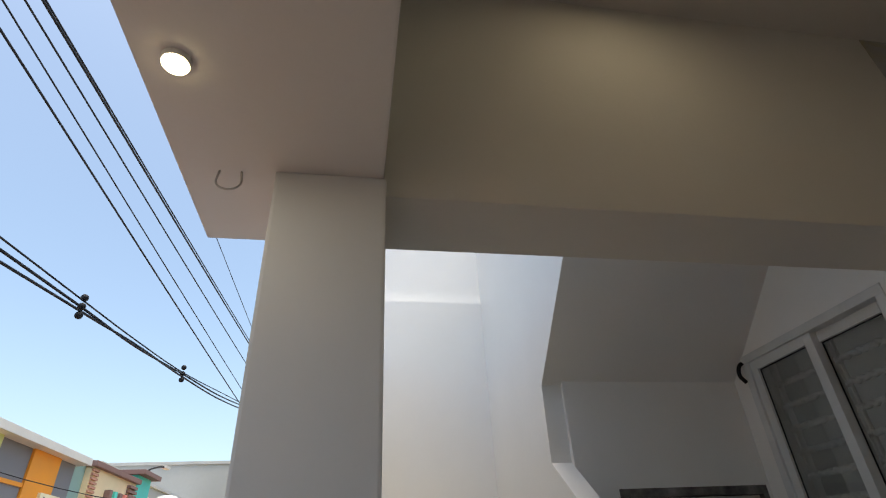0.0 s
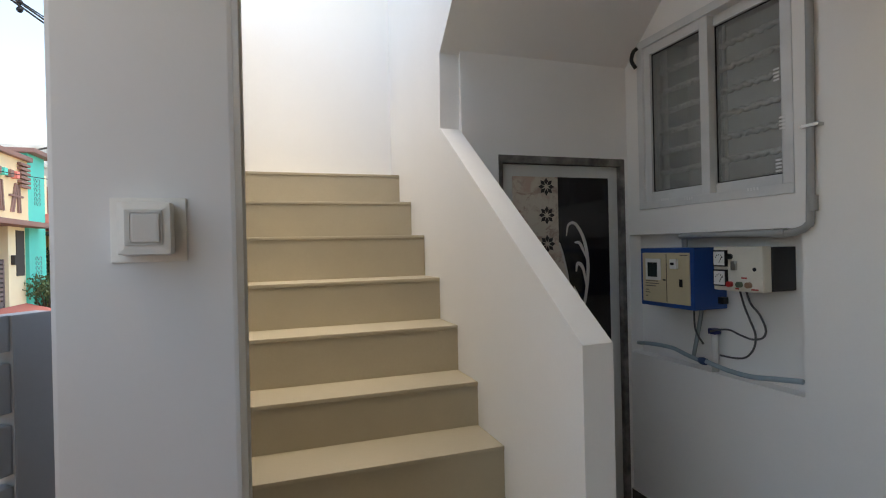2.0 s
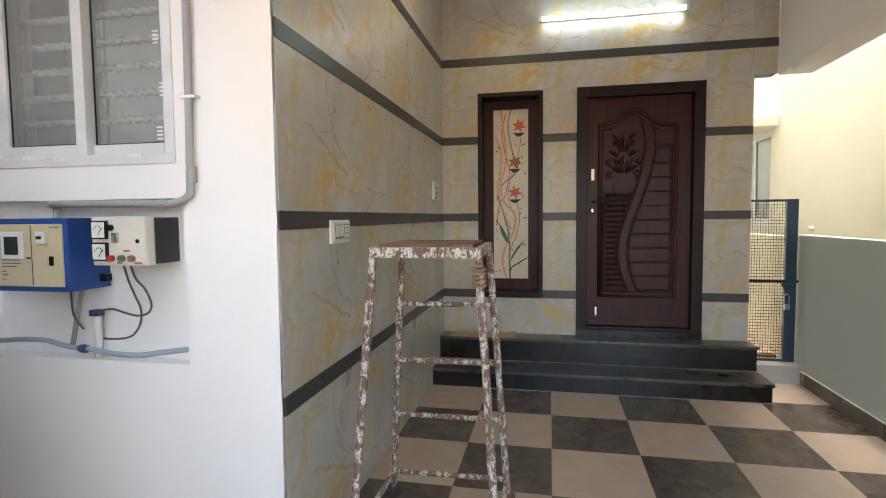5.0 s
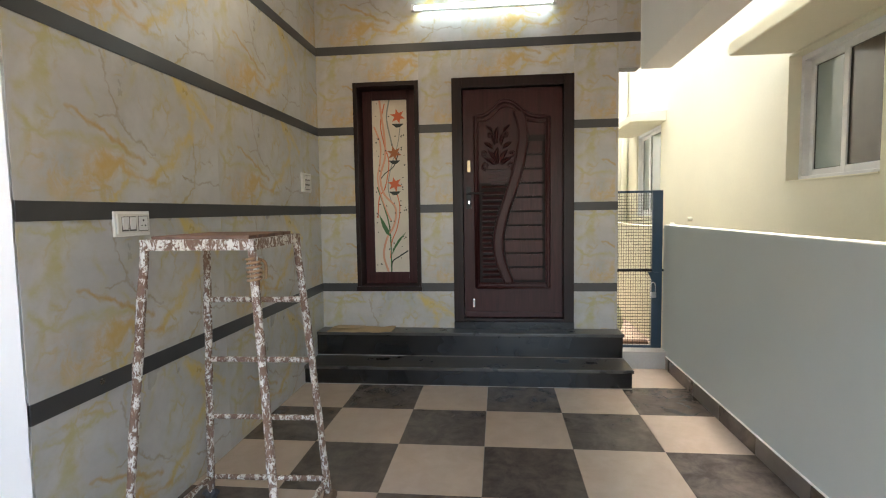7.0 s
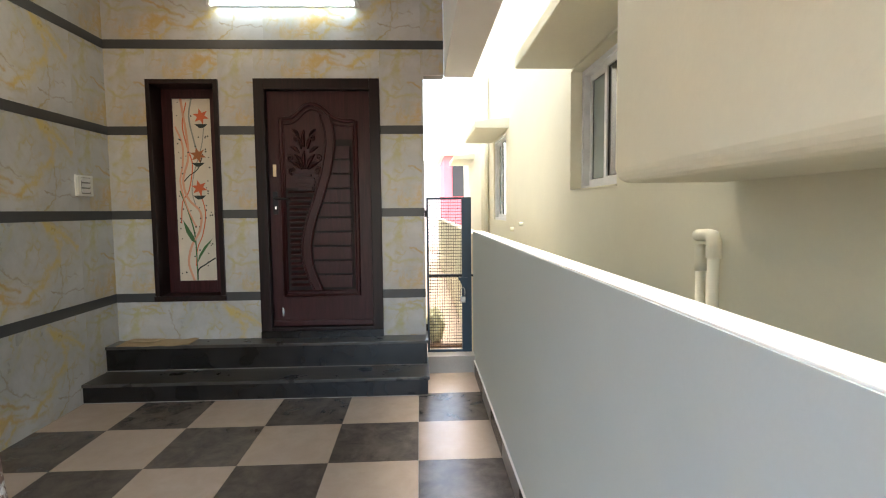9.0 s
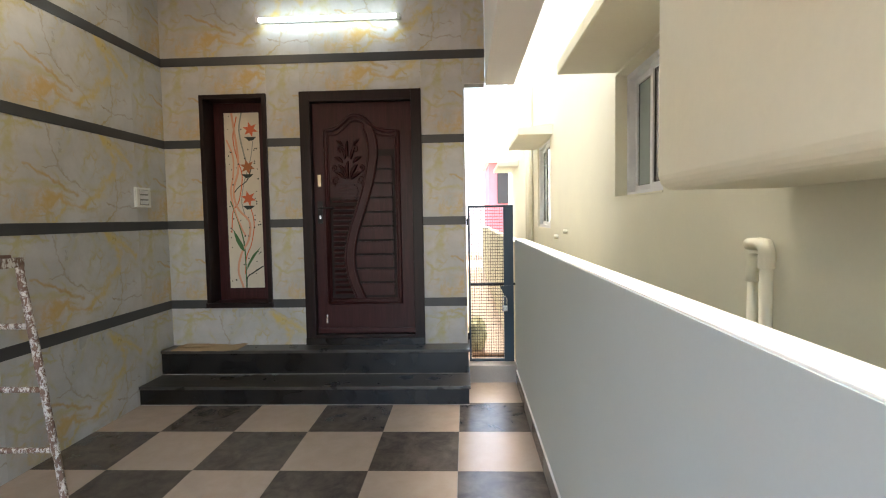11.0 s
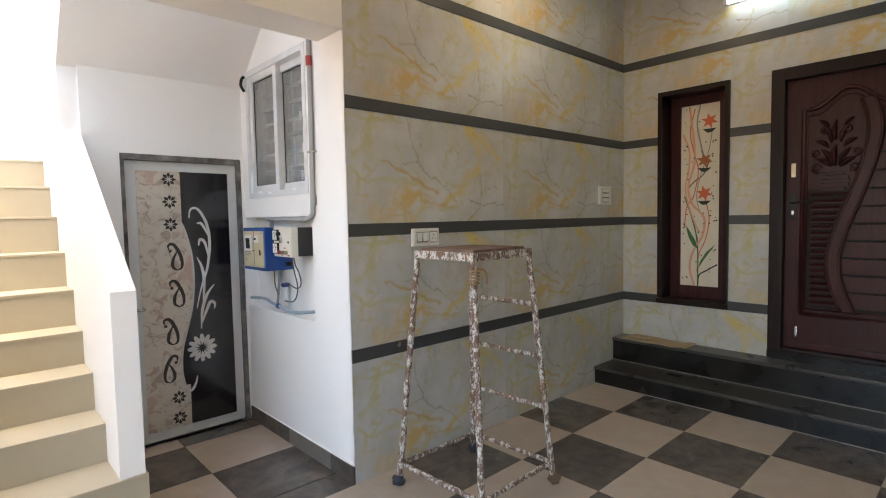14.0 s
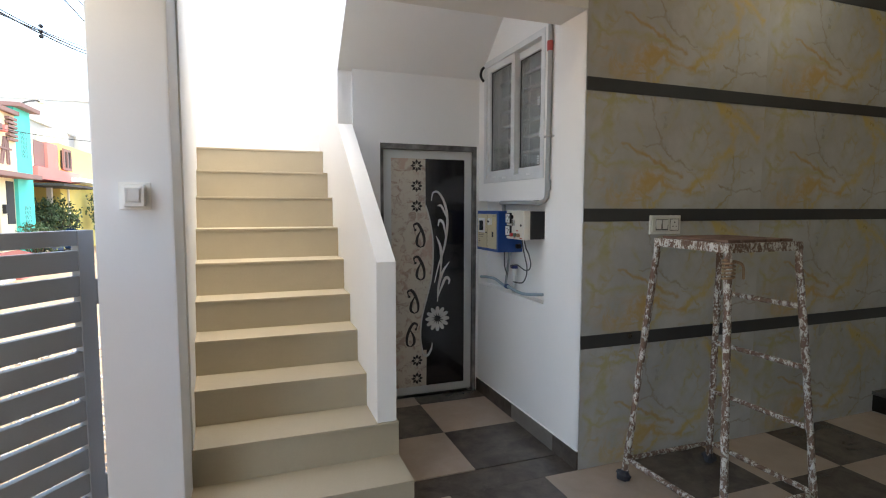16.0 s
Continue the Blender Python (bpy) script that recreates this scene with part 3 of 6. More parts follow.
    part("lever_handle", tubes(0.009, curve_pts([(xl - 0.008, hy, hz + 0.01), (xl - 0.05, hy, hz + 0.012), (xl - 0.055, hy - 0.03, hz + 0.012), (xl - 0.05, hy - 0.13, hz + 0.008)], 4)), BLACKM, lock, "black lever handle", True)
    part("keyhole", boxes((xl - 0.011, xl - 0.008, hy - 0.008, hy + 0.008, hz - 0.08, hz - 0.05), bevel=0.001), CHROME, lock)
    ky, kz = P(0.062, 0.675)
    part("tower_bolt", boxes((xl - 0.016, xl, ky - 0.014, ky + 0.014, kz - 0.055, kz + 0.045), bevel=0.004), flat("brass", (0.55, 0.45, 0.30), 0.3, 0.9), leaf, "brushed metal night latch")
    ky, kz = P(0.10, 0.075)
    part("foot_latch", boxes((xl - 0.014, xl, ky - 0.008, ky + 0.008, kz - 0.035, kz + 0.04), bevel=0.003), CHROME, leaf, "small steel foot latch")
    return d


front_door()


def side_window():
    d = thing("window_side", (0, 0, 0), "narrow dark wooden window with painted flower glass", "window", kind="structure")
    y0, y1, z0, z1 = SW
    part("window_frame", boxes((-0.022, 0.24, y0, y0 + 0.035, z0, z1), (-0.022, 0.24, y1 - 0.035, y1, z0, z1), (-0.022, 0.24, y0 + 0.035, y1 - 0.035, z1 - 0.035, z1), (-0.03, 0.24, y0 - 0.006, y1 + 0.006, z0 - 0.012, z0 + 0.03), bevel=0.003), WOODF, d)
    g = (y0 + 0.135, y1 - 0.120, z0 + 0.135, z1 - 0.115)
    xs = 0.165
    part("window_sash", boxes(*[(xs, xs + 0.04, a, c, e, f_) for a, c, e, f_ in cut((y0 + 0.035, y1 - 0.035, z0 + 0.03, z1 - 0.035), [g])], bevel=0.004), WOOD, d)
    pane = part("pane", boxes((xs + 0.012, xs + 0.018, g[0] - 0.005, g[1] + 0.005, g[2] - 0.005, g[3] + 0.005)), paint("frosted_glass", (0.66, 0.60, 0.50), 0.25, 0.05, 25, 0.1, 3.0), d, "frosted cream glass")
    gw, gh = g[1] - g[0], g[3] - g[2]

    def P(u, v):
        return (xs + 0.011, g[1] - u * gw, g[3] - v * gh)

    def stroke(name, keys, r, mat):
        bm = bmesh.new()
        pts = curve_pts([P(*k) for k in keys], 6)
        tube(bm, pts, r, 5)
        for v in bm.verts:
            v.co.x = xs + 0.0115 + (v.co.x - xs - 0.011) * 0.15
        part(name, bm, mat, pane)

    red = flat("red_glass_paint", (0.62, 0.13, 0.05), 0.4)
    brown = flat("rust_glass_paint", (0.36, 0.12, 0.04), 0.4)
    green = flat("green_glass_paint", (0.05, 0.14, 0.05), 0.4)
    black = flat("black_glass_paint", (0.02, 0.03, 0.025), 0.4)
    pink = flat("coral_glass_paint", (0.66, 0.33, 0.22), 0.4)
    grey = flat("grey_glass_paint", (0.25, 0.27, 0.24), 0.4)
    stroke("stem", [(0.22, 0.0), (0.28, 0.10), (0.34, 0.2), (0.36, 0.32), (0.2, 0.44), (0.3, 0.54), (0.62, 0.62), (0.58, 0.72), (0.36, 0.8), (0.25, 0.9), (0.38, 1.0)], 0.010, pink)
    stroke("stem", [(0.05, 0.15), (0.22, 0.25), (0.2, 0.36), (0.12, 0.45), (0.22, 0.56), (0.4, 0.66), (0.5, 0.7)], 0.008, pink)
    stroke("stem", [(0.5, 0.0), (0.42, 0.1), (0.52, 0.22), (0.62, 0.3)], 0.007, grey)
    stroke("stem", [(0.75, 0.3), (0.6, 0.38), (0.35, 0.42), (0.18, 0.46)], 0.0045, black)
    stroke("stem", [(0.1, 0.5), (0.3, 0.62), (0.45, 0.76), (0.47, 1.0)], 0.006, green)
    stroke("stem", [(0.47, 1.0), (0.5, 0.94), (0.7, 0.91), (0.97, 0.875)], 0.006, black)

    stroke("stem", [(0.36, 0.02), (0.24, 0.14), (0.34, 0.26), (0.46, 0.36), (0.34, 0.5), (0.16, 0.56), (0.1, 0.68)], 0.005, red)
    stroke("stem", [(0.80, 0.16), (0.74, 0.24), (0.66, 0.30), (0.5, 0.4), (0.42, 0.5), (0.5, 0.58), (0.6, 0.62)], 0.004, grey)
    stroke("stem", [(0.62, 0.5), (0.75, 0.62), (0.66, 0.74), (0.5, 0.82), (0.44, 0.92)], 0.0045, red)

    def patch(name, pts, mat):
        n = len(pts)
        bm = bmesh.new()
        lo = [bm.verts.new(P(*p)) for p in pts]
        hi = [bm.verts.new(v.co + Vector((-0.0022, 0, 0))) for v in lo]
        bm.faces.new(hi)
        for i in range(n):
            bm.faces.new((lo[i], lo[(i + 1) % n], hi[(i + 1) % n], hi[i]))
        part(name, bm, mat, pane)

    for u, v, m1 in ((0.74, 0.095, red), (0.62, 0.305, brown), (0.62, 0.485, red)):
        star = []
        for i in range(12):
            a = i * math.tau / 12 + 0.3
            r = 0.225 if i % 2 == 0 else 0.10
            star.append((u + r * math.cos(a), v + r * math.sin(a) * gw / gh * 0.95))
        patch("flower", star, m1)
        patch("leaf", [(u - 0.18, v + 0.042), (u + 0.17, v + 0.042), (u + 0.06, v + 0.062), (u - 0.05, v + 0.064)], black)
    patch("leaf", [(0.14, 0.66), (0.27, 0.70), (0.42, 0.755), (0.45, 0.79), (0.34, 0.775), (0.22, 0.73)], green)
    patch("leaf", [(0.92, 0.765), (0.8, 0.80), (0.6, 0.86), (0.49, 0.9), (0.52, 0.865), (0.68, 0.81)], green)
    rnd = random.Random(4)
    bm = bmesh.new()
    for i in range(56):
        u, v = rnd.choice([(rnd.uniform(0.06, 0.2), rnd.random()), (rnd.uniform(0.75, 0.94), rnd.uniform(0.15, 0.95)), (rnd.uniform(0.3, 0.7), rnd.uniform(0.02, 0.95))])
        disc(bm, P(u, v), (-1, 0, 0), rnd.uniform(0.004, 0.0075), 0.0015, 8)
    part("painted_dots", bm, black, pane)
    return d


side_window()
tubelight = thing("tube_light", (-0.062, -1.452, 3.062), "lit white fluorescent tube light on the tiled wall", "tube light")
part("batten", boxes((0.014, 0.062, -0.60, 0.60, -0.008, 0.014), bevel=0.003), PLASTIC, tubelight)
part("tube", tubes(0.016, [(-0.005, -0.580, 0), (-0.005, 0.572, 0)], seg=14), TUBE, tubelight, "glowing white tube", True)
for e in (-0.59, 0.565):
    part("end_cap", boxes((-0.025, 0.03, e, e + 0.025, -0.022, 0.022), bevel=0.003), PLASTIC, tubelight)


def downlight(x, y, z, lit, label, energy):
    d = thing("downlight", (x, y, z), label, "downlight", "ceiling downlights")
    bm = bmesh.new()
    tube(bm, [(0, 0, 0.0), (0, 0, -0.012)], [0.028, 0.026], 28)
    part("rim", bm, PLASTIC, d, smooth=False)
    bm = bmesh.new()
    disc(bm, (0, 0, -0.0125), (0, 0, -1), 0.0235, 0.003, 28)
    part("lens", bm, lit, d, "glowing warm lens")
    if energy:
        spot("downlight_lamp", x, y, z - 0.02, energy, (1.0, 0.82, 0.58))
    return d


downlight(-5.292, -0.368, BEAM, WARMGLOW, "round recessed downlight glowing warm in the front beam", 0.3)
downlight(-4.1, -0.45, CEIL, WARMGLOW, "round recessed downlight glowing warm in the porch ceiling", 0.5)
downlight(-1.7, -0.45, CEIL, WARMGLOW, "round recessed downlight glowing warm in the porch ceiling", 0.7)

# ---------------------------------------------------------------- neighbour and passage
# top raised to 4.6 to cut the sky light in the passage
wall("wall_neighbour", boxes(*[(a, c, -3.9, -3.70, z0, z1) for a, c, z0, z1 in cut((-7.0, 9.5, -0.3, 4.6), [(-1.30, -0.33, 1.545, 2.46), (2.70, 3.90, 1.25, 2.47)])]), CREAM, "rough cream painted wall of the neighbouring house")
# added unseen storey that keeps sun and sky out of the passage
wall("wall_passage_light_block", boxes((-0.3, 9.5, -3.9, -3.70, 4.6, 6.2)), CREAM, "unseen cream upper wall added to block light from the passage")
wall("wall_neighbour_rooms", boxes((-2.0, 5.0, -5.2, -5.1, 1.0, 3.0), (-2.0, 5.0, -5.1, -3.9, 2.9, 3.0), (-2.0, 5.0, -5.1, -3.9, 1.0, 1.1), (-2.0, -1.9, -5.1, -3.9, 1.1, 2.9), (4.9, 5.0, -5.1, -3.9, 1.1, 2.9)), paint("neighbour_room", (0.3, 0.28, 0.25)), "dim plain rooms behind the neighbour's windows")
box_bm = boxes((-6.8, -2.445, -3.70, -3.242, 1.503, 4.4))
bmesh.ops.bevel(box_bm, geom=list(box_bm.edges), offset=0.05, segments=5, affect="EDGES", profile=0.5)
wall("wall_neighbour_bay", box_bm, CREAM, "projecting cream painted bay of the neighbouring house")


def sunshade(x):
    o = thing("sunshade", (x, -3.70, 2.474), "cream concrete sunshade over a window", "sunshade", "window sunshades", kind="structure")
    part("slab", prism([(0.0, 0.0), (0.443, 0.0), (0.443, 0.09), (0.0, 0.13)], "x", -1.62, 0.0, 0.006), CREAM, o)
    return o


shade = sunshade(-0.366)
copy_thing(shade, pose(4.1, -3.70, 2.474))
copy_thing(shade, pose(8.4, -3.70, 2.474))


def sliding_window(name, wd, ht, label, *glass):
    """A two-leaf sliding window, in the plane y=0 of its own space, its lower corner at the origin, seen from +y."""
    o = thing(name, (0, 0, 0), label, "window", kind="structure")
    f = 0.04
    fr = part("window_frame", boxes((0, wd, -0.09, 0.012, 0, f), (0, wd, -0.09, 0.012, ht - f, ht), (0, f, -0.09, 0.012, f, ht - f), (wd - f, wd, -0.09, 0.012, f, ht - f), bevel=0.004), UPVC, o)
    for (a, c, yy), gl in zip(((f - 0.005, wd * 0.53, -0.02), (wd * 0.47, wd - f + 0.005, -0.055)), glass * 2):
        s = part("sash", boxes(*[(p, q, yy - 0.022, yy + 0.018, e, g) for p, q, e, g in cut((a, c, f - 0.005, ht - f + 0.005), [(a + 0.048, c - 0.048, f + 0.046, ht - f - 0.046)])], bevel=0.004), UPVC, o)
        pn = part("pane", boxes((a + 0.046, c - 0.046, yy - 0.004, yy + 0.002, f + 0.044, ht - f - 0.044)), gl, s)
        pn.visible_shadow = False
        part("gasket", boxes(*[(p, q, yy + 0.002, yy + 0.006, e, g) for p, q, e, g in cut((a + 0.046, c - 0.046, f + 0.044, ht - f - 0.044), [(a + 0.053, c - 0.053, f + 0.051, ht - f - 0.051)])]), BLACKM, s)
    return o


# opaque dark brown for one of the two panes
BROWNGLASS = paint("dark_brown_glass", (0.075, 0.062, 0.052), 0.12, 0.10, 5, 0.02, 2.0, spec=0.8)
# pale base colour stands in for sky and wall reflected in the panes
GREYGLASS = paint("pale_reflection_glass", (0.26, 0.31, 0.295), 0.10, 0.06, 5, 0.02, 2.0, spec=0.8)
nwin = sliding_window("window_neighbour", 0.97, 0.915, "white sliding window in the neighbour's cream wall", BROWNGLASS, GREYGLASS)
nwin.matrix_world = pose(-1.30, -3.80, 1.545)
fwin = sliding_window("window_neighbour", 1.20, 1.22, "tall white sliding window further along the cream wall", GREYGLASS)
fwin.matrix_world = pose(2.70, -3.735, 1.25)
part("window_sill", boxes((0.002, 0.968, 0.014, 0.106, 0.0, 0.012), bevel=0.003), CREAM, nwin, "cream plaster sill")
for x in (4.45, 4.75):
    solid("drain_pipe", tubes(0.05, [(x, -3.645, -0.3), (x, -3.645, 3.6)], seg=12), CREAM, "tall cream painted drain pipe against the wall", "pipe", "tall drain pipes", smooth=True)


# ---------------------------------------------------------------- washroom door
def washroom_door():
    o = thing("washroom_door", (0, 0, 0), "closed washroom door of printed panels, floral cream and glossy black", "door", kind="structure")
    x0, x1, z1 = -3.722, -2.972, 1.895
    y = Y_B
    marb = paint("mottled_stone_trim", (0.21, 0.20, 0.19), 0.45, 0.38, 22, 0.1, 9.0)
    part("door_frame", boxes((x0, x0 + 0.022, y - 0.004, y + 0.13, 0, z1), (x1 - 0.026, x1, y - 0.004, y + 0.13, 0, z1), (x0 + 0.022, x1 - 0.026, y - 0.004, y + 0.13, z1 - 0.038, z1)), marb, o, "mottled grey stone door trim")
    a, c, t = x0 + 0.024, x1 - 0.028, z1 - 0.04
    leaf = part("door_leaf", boxes((a, c, y + 0.025, y + 0.055, 0.012, t), bevel=0.004), paint("door_white", (0.66, 0.67, 0.66), 0.4, 0.03), o, "white framed leaf")
    m = 0.062
    yf = y + 0.025
    cream, nt, b = shader("floral_print", 0.3)
    vec = coords(nt)
    col = mixed(nt, ramp(nt, noise_of(nt, vec, 16, 5, 0.65, 0.8), 0.5, 0.62), (0.62, 0.56, 0.47), (0.42, 0.31, 0.25))
    col = mixed(nt, ramp(nt, noise_of(nt, vec, 7, 4, 0.6, 0.5), 0.56, 0.64), col, (0.55, 0.40, 0.33))
    nt.links.new(col, b.inputs["Base Color"])
    black = paint("gloss_black_panel", (0.014, 0.012, 0.014), 0.12, 0.1, 40, 0.02, 2.0, spec=0.5)
    silver = flat("silver_print", (0.62, 0.60, 0.57), 0.35)
    dark = flat("dark_print", (0.035, 0.028, 0.025), 0.4)
    pa, pc, pb, pt = a + m, c - m, 0.075, t - m

    # wavy division between the two panels
    div = [(0.456, 1.0), (0.456, 0.86), (0.456, 0.80), (0.50, 0.755), (0.55, 0.67), (0.56, 0.57), (0.53, 0.47), (0.46, 0.38), (0.40, 0.30), (0.385, 0.22), (0.41, 0.16), (0.47, 0.135), (0.465, 0.0)]
    pts = [(pa + u * (pc - pa), pb + v * (pt - pb)) for u, v in div]
    sm = [(p.x, p.y) for p in curve_pts([(u, v, 0) for u, v in pts[2:11]], 5)]
    line = [pts[0], *sm, (pts[11][0], sm[-1][1]), pts[12]]
    part("floral_panel", prism([(pa, pb), (pa, pt), *line], "y", yf - 0.004, yf + 0.003), cream, leaf, "cream floral printed panel")
    part("black_panel", prism([(pc, pt), (pc, pb), *line[::-1]], "y", yf - 0.004, yf + 0.003), black, leaf, "glossy black panel")
    bm = bmesh.new()
    tube(bm, [(u, yf - 0.004, v) for u, v in sm], 0.006, 6)
    part("silver_edge", bm, silver, leaf)

    def P(u, v):
        return (pa + u * (pc - pa), yf - 0.0045, pb + v * (pt - pb))

    def blob(name, keys, r, mat, par):
        bm = bmesh.new()
        q = curve_pts([P(*k) for k in keys], 6)
        n = len(q)
        tube(bm, q, [r[0] + (r[1] - r[0]) * math.sin(math.pi * i / (n - 1)) for i in range(n)], 6)
        for v in bm.verts:
            v.co.y = yf - 0.0045 + (v.co.y - yf + 0.0045) * 0.12
        return part(name, bm, mat, par)

    # eight-pointed stars beside the division
    for v in (0.970, 0.884, 0.797, 0.117, 0.036):
        u = 0.335
        bm = bmesh.new()
        cx, cy, cz = P(u, v)
        for k in range(8):
            an = k * math.tau / 8
            d, n = Vector((math.cos(an), 0, math.sin(an))), Vector((-math.sin(an), 0, math.cos(an)))
            c0 = Vector((cx, cy, cz))
            q = [c0 + d * 0.010, c0 + d * 0.029 + n * 0.011, c0 + d * 0.047, c0 + d * 0.029 - n * 0.011]
            lo = [bm.verts.new(p) for p in q]
            hi = [bm.verts.new(p + Vector((0, -0.0025, 0))) for p in q]
            bm.faces.new(hi)
            for i in range(4):
                bm.faces.new((lo[i], lo[(i + 1) % 4], hi[(i + 1) % 4], hi[i]))
        part("star_print", bm, dark, leaf)
    # paisley drops: a dark outline thick at the foot, curling over at the tip, with a pale heart
    for u, v, tilt in ((0.375, 0.668, 0.05), (0.375, 0.524, 0.03), (0.290, 0.378, -0.02), (0.260, 0.231, -0.04)):
        sgn = -1 if v > 0.3 else 1
        blob("paisley_print", [(u + sgn * 0.07, v + 0.030), (u + sgn * 0.078, v + 0.047), (u + sgn * 0.025, v + 0.052), (u - sgn * 0.03, v + 0.024), (u - sgn * 0.062, v - 0.010), (u - sgn * 0.058, v - 0.040), (u - sgn * 0.01, v - 0.050)], (0.003, 0.0115), dark, leaf)
        blob("paisley_print", [(u - sgn * 0.01, v - 0.050), (u + sgn * 0.036, v - 0.036), (u + sgn * 0.032, v - 0.008), (u - sgn * 0.015, v + 0.024)], (0.004, 0.011), dark, leaf)
        cx, cy, cz = P(u + sgn * 0.06, v + 0.026)
        part("paisley_dot", boxes((cx - 0.009, cx + 0.009, cy - 0.0015, cy + 0.001, cz - 0.009, cz + 0.009), bevel=0.001), dark, leaf)
    # silver sprays on the black panel
    blob("spray_print", [(0.580, 0.460), (0.640, 0.540), (0.720, 0.620), (0.760, 0.720), (0.730, 0.800), (0.640, 0.855), (0.560, 0.855), (0.535, 0.820)], (0.003, 0.010), silver, leaf)
    blob("spray_print", [(0.760, 0.740), (0.680, 0.795), (0.620, 0.800)], (0.003, 0.009), silver, leaf)
    blob("spray_print", [(0.740, 0.660), (0.705, 0.720), (0.650, 0.735), (0.630, 0.710)], (0.004, 0.010), silver, leaf)
    blob("spray_print", [(0.650, 0.460), (0.675, 0.560), (0.660, 0.620), (0.605, 0.665)], (0.003, 0.011), silver, leaf)
    blob("spray_print", [(0.620, 0.375), (0.640, 0.450), (0.700, 0.510), (0.790, 0.550)], (0.003, 0.011), silver, leaf)
    blob("spray_print", [(0.620, 0.390), (0.680, 0.440), (0.740, 0.480), (0.790, 0.470), (0.780, 0.450)], (0.003, 0.011), silver, leaf)
    blob("spray_print", [(0.40, 0.17), (0.43, 0.14), (0.48, 0.135), (0.53, 0.16), (0.55, 0.19)], (0.003, 0.009), silver, leaf)
    bm = bmesh.new()
    cx, cy, cz = P(0.62, 0.298)
    for k in range(12):
        an = k * math.tau / 12
        d, n = Vector((math.cos(an), 0, math.sin(an))), Vector((-math.sin(an), 0, math.cos(an)))
        c0 = Vector((cx, cy, cz))
        q = [c0 + d * 0.02, c0 + d * 0.06 + n * 0.017, c0 + d * 0.09 + n * 0.011, c0 + d * 0.098, c0 + d * 0.09 - n * 0.011, c0 + d * 0.06 - n * 0.017]
        lo = [bm.verts.new(p) for p in q]
        hi = [bm.verts.new(p + Vector((0, -0.003, 0))) for p in q]
        bm.faces.new(hi)
        for i in range(6):
            bm.faces.new((lo[i], lo[(i + 1) % 6], hi[(i + 1) % 6], hi[i]))
    part("flower_print", bm, silver, leaf)
    part("knob", tubes(0.009, [(a + 0.03, yf, 0.90), (a + 0.03, yf - 0.03, 0.90), (a + 0.075, yf - 0.034, 0.90)]), CHROME, leaf, "small steel latch", True)


washroom_door()

# ---------------------------------------------------------------- window on the white wall
DARKGLASS = glass_mat("dusty_window_glass", (0.86, 0.88, 0.87), 0.05)
DARKGLASS.node_tree.nodes["Principled BSDF"].inputs["Transmission Weight"].default_value = 0.90
win = sliding_window("window_white", WIN[1] - WIN[0], WIN[3] - WIN[2], "dusty white sliding window with grey glass and protective film", DARKGLASS)
win.matrix_world = Matrix(((0, -1, 0, X_W + 0.006), (-1, 0, 0, WIN[1]), (0, 0, 1, WIN[2]), (0, 0, 0, 1)))
grille = thing("window_grille", (X_W + 0.125, 0, 0), "pale scrolled metal grille behind the window glass", "grille")
gm = flat("grille_metal", (0.78, 0.78, 0.76), 0.5)
for k in range(7):
    z = WIN[2] + 0.09 + k * 0.105
    part("scroll_bar", tubes(0.012, [(0.006 * math.sin(j * 2.1), WIN[0] + 0.01 + j * 0.01, z + 0.006 * math.sin(j * 1.35 + k)) for j in range(82)], seg=6), gm, grille, smooth=True)
for y in (WIN[0] + 0.03, (WIN[0] + WIN[1]) / 2, WIN[1] - 0.03):
    part("upright_bar", tubes(0.009, [(0.012, y, WIN[2]), (0.012, y, WIN[3])], seg=6), gm, grille, smooth=True)
ink = flat("film_ink", (0.86, 0.86, 0.86), 0.4)
for y, z in ((0.475, 2.05), (0.455, 1.86), (0.472, 1.70), (0.90, 1.635), (0.56, 1.640), (1.05, 1.645)):
    for k in range(4):
        if z > 1.66:
            bm = boxes((X_W - 0.0085, X_W - 0.006, y - 0.014, y + 0.010, z + k * 0.014, z + k * 0.014 + 0.007))
        else:
            bm = boxes((X_W - 0.0085, X_W - 0.006, y + k * 0.014, y + k * 0.014 + 0.007, z, z + 0.012))
        bmesh.ops.transform(bm, matrix=win.matrix_world.inverted(), verts=bm.verts)
        part("print_bar", bm, ink, win)

# conduit around the window, into the niche
cd = thing("conduit_pipe", (0, 0, 0), "grey plastic conduit running down beside the window into the niche", "pipe")
xc = X_W - 0.016
part("pipe", tubes(0.014, curve_pts([(xc, 0.335, 2.62), (xc, 0.335, 2.1), (xc, 0.345, 1.56), (xc, 0.355, 1.49), (xc, 0.41, 1.465), (xc, 0.48, 1.462), (xc + 0.012, 0.94, 1.468), (xc + 0.040, 0.985, 1.455), (xc + 0.045, 0.99, 1.40)], 5), seg=10), GREYPIPE, cd, smooth=True)
for z in (2.33, 1.54):
    part("coupling", tubes(0.018, [(xc, 0.337, z), (xc, 0.337, z + 0.055)], seg=10), GREYPIPE if z < 2 else flat("red_tape", (0.35, 0.05, 0.04)), cd)
part("coupling", tubes(0.018, [(xc, 0.44, 1.463), (xc, 0.485, 1.463)], seg=10), GREYPIPE, cd)
part("saddle", boxes((xc - 0.016, xc + 0.016, 0.30, 0.365, 1.84, 1.852), bevel=0.002), CHROME, cd, "metal pipe clip")
bird = curve_pts([(X_W - 0.01, 1.262, 2.36), (X_W - 0.03, 1.27, 2.40), (X_W - 0.03, 1.255, 2.44), (X_W - 0.02, 1.235, 2.455)], 4)
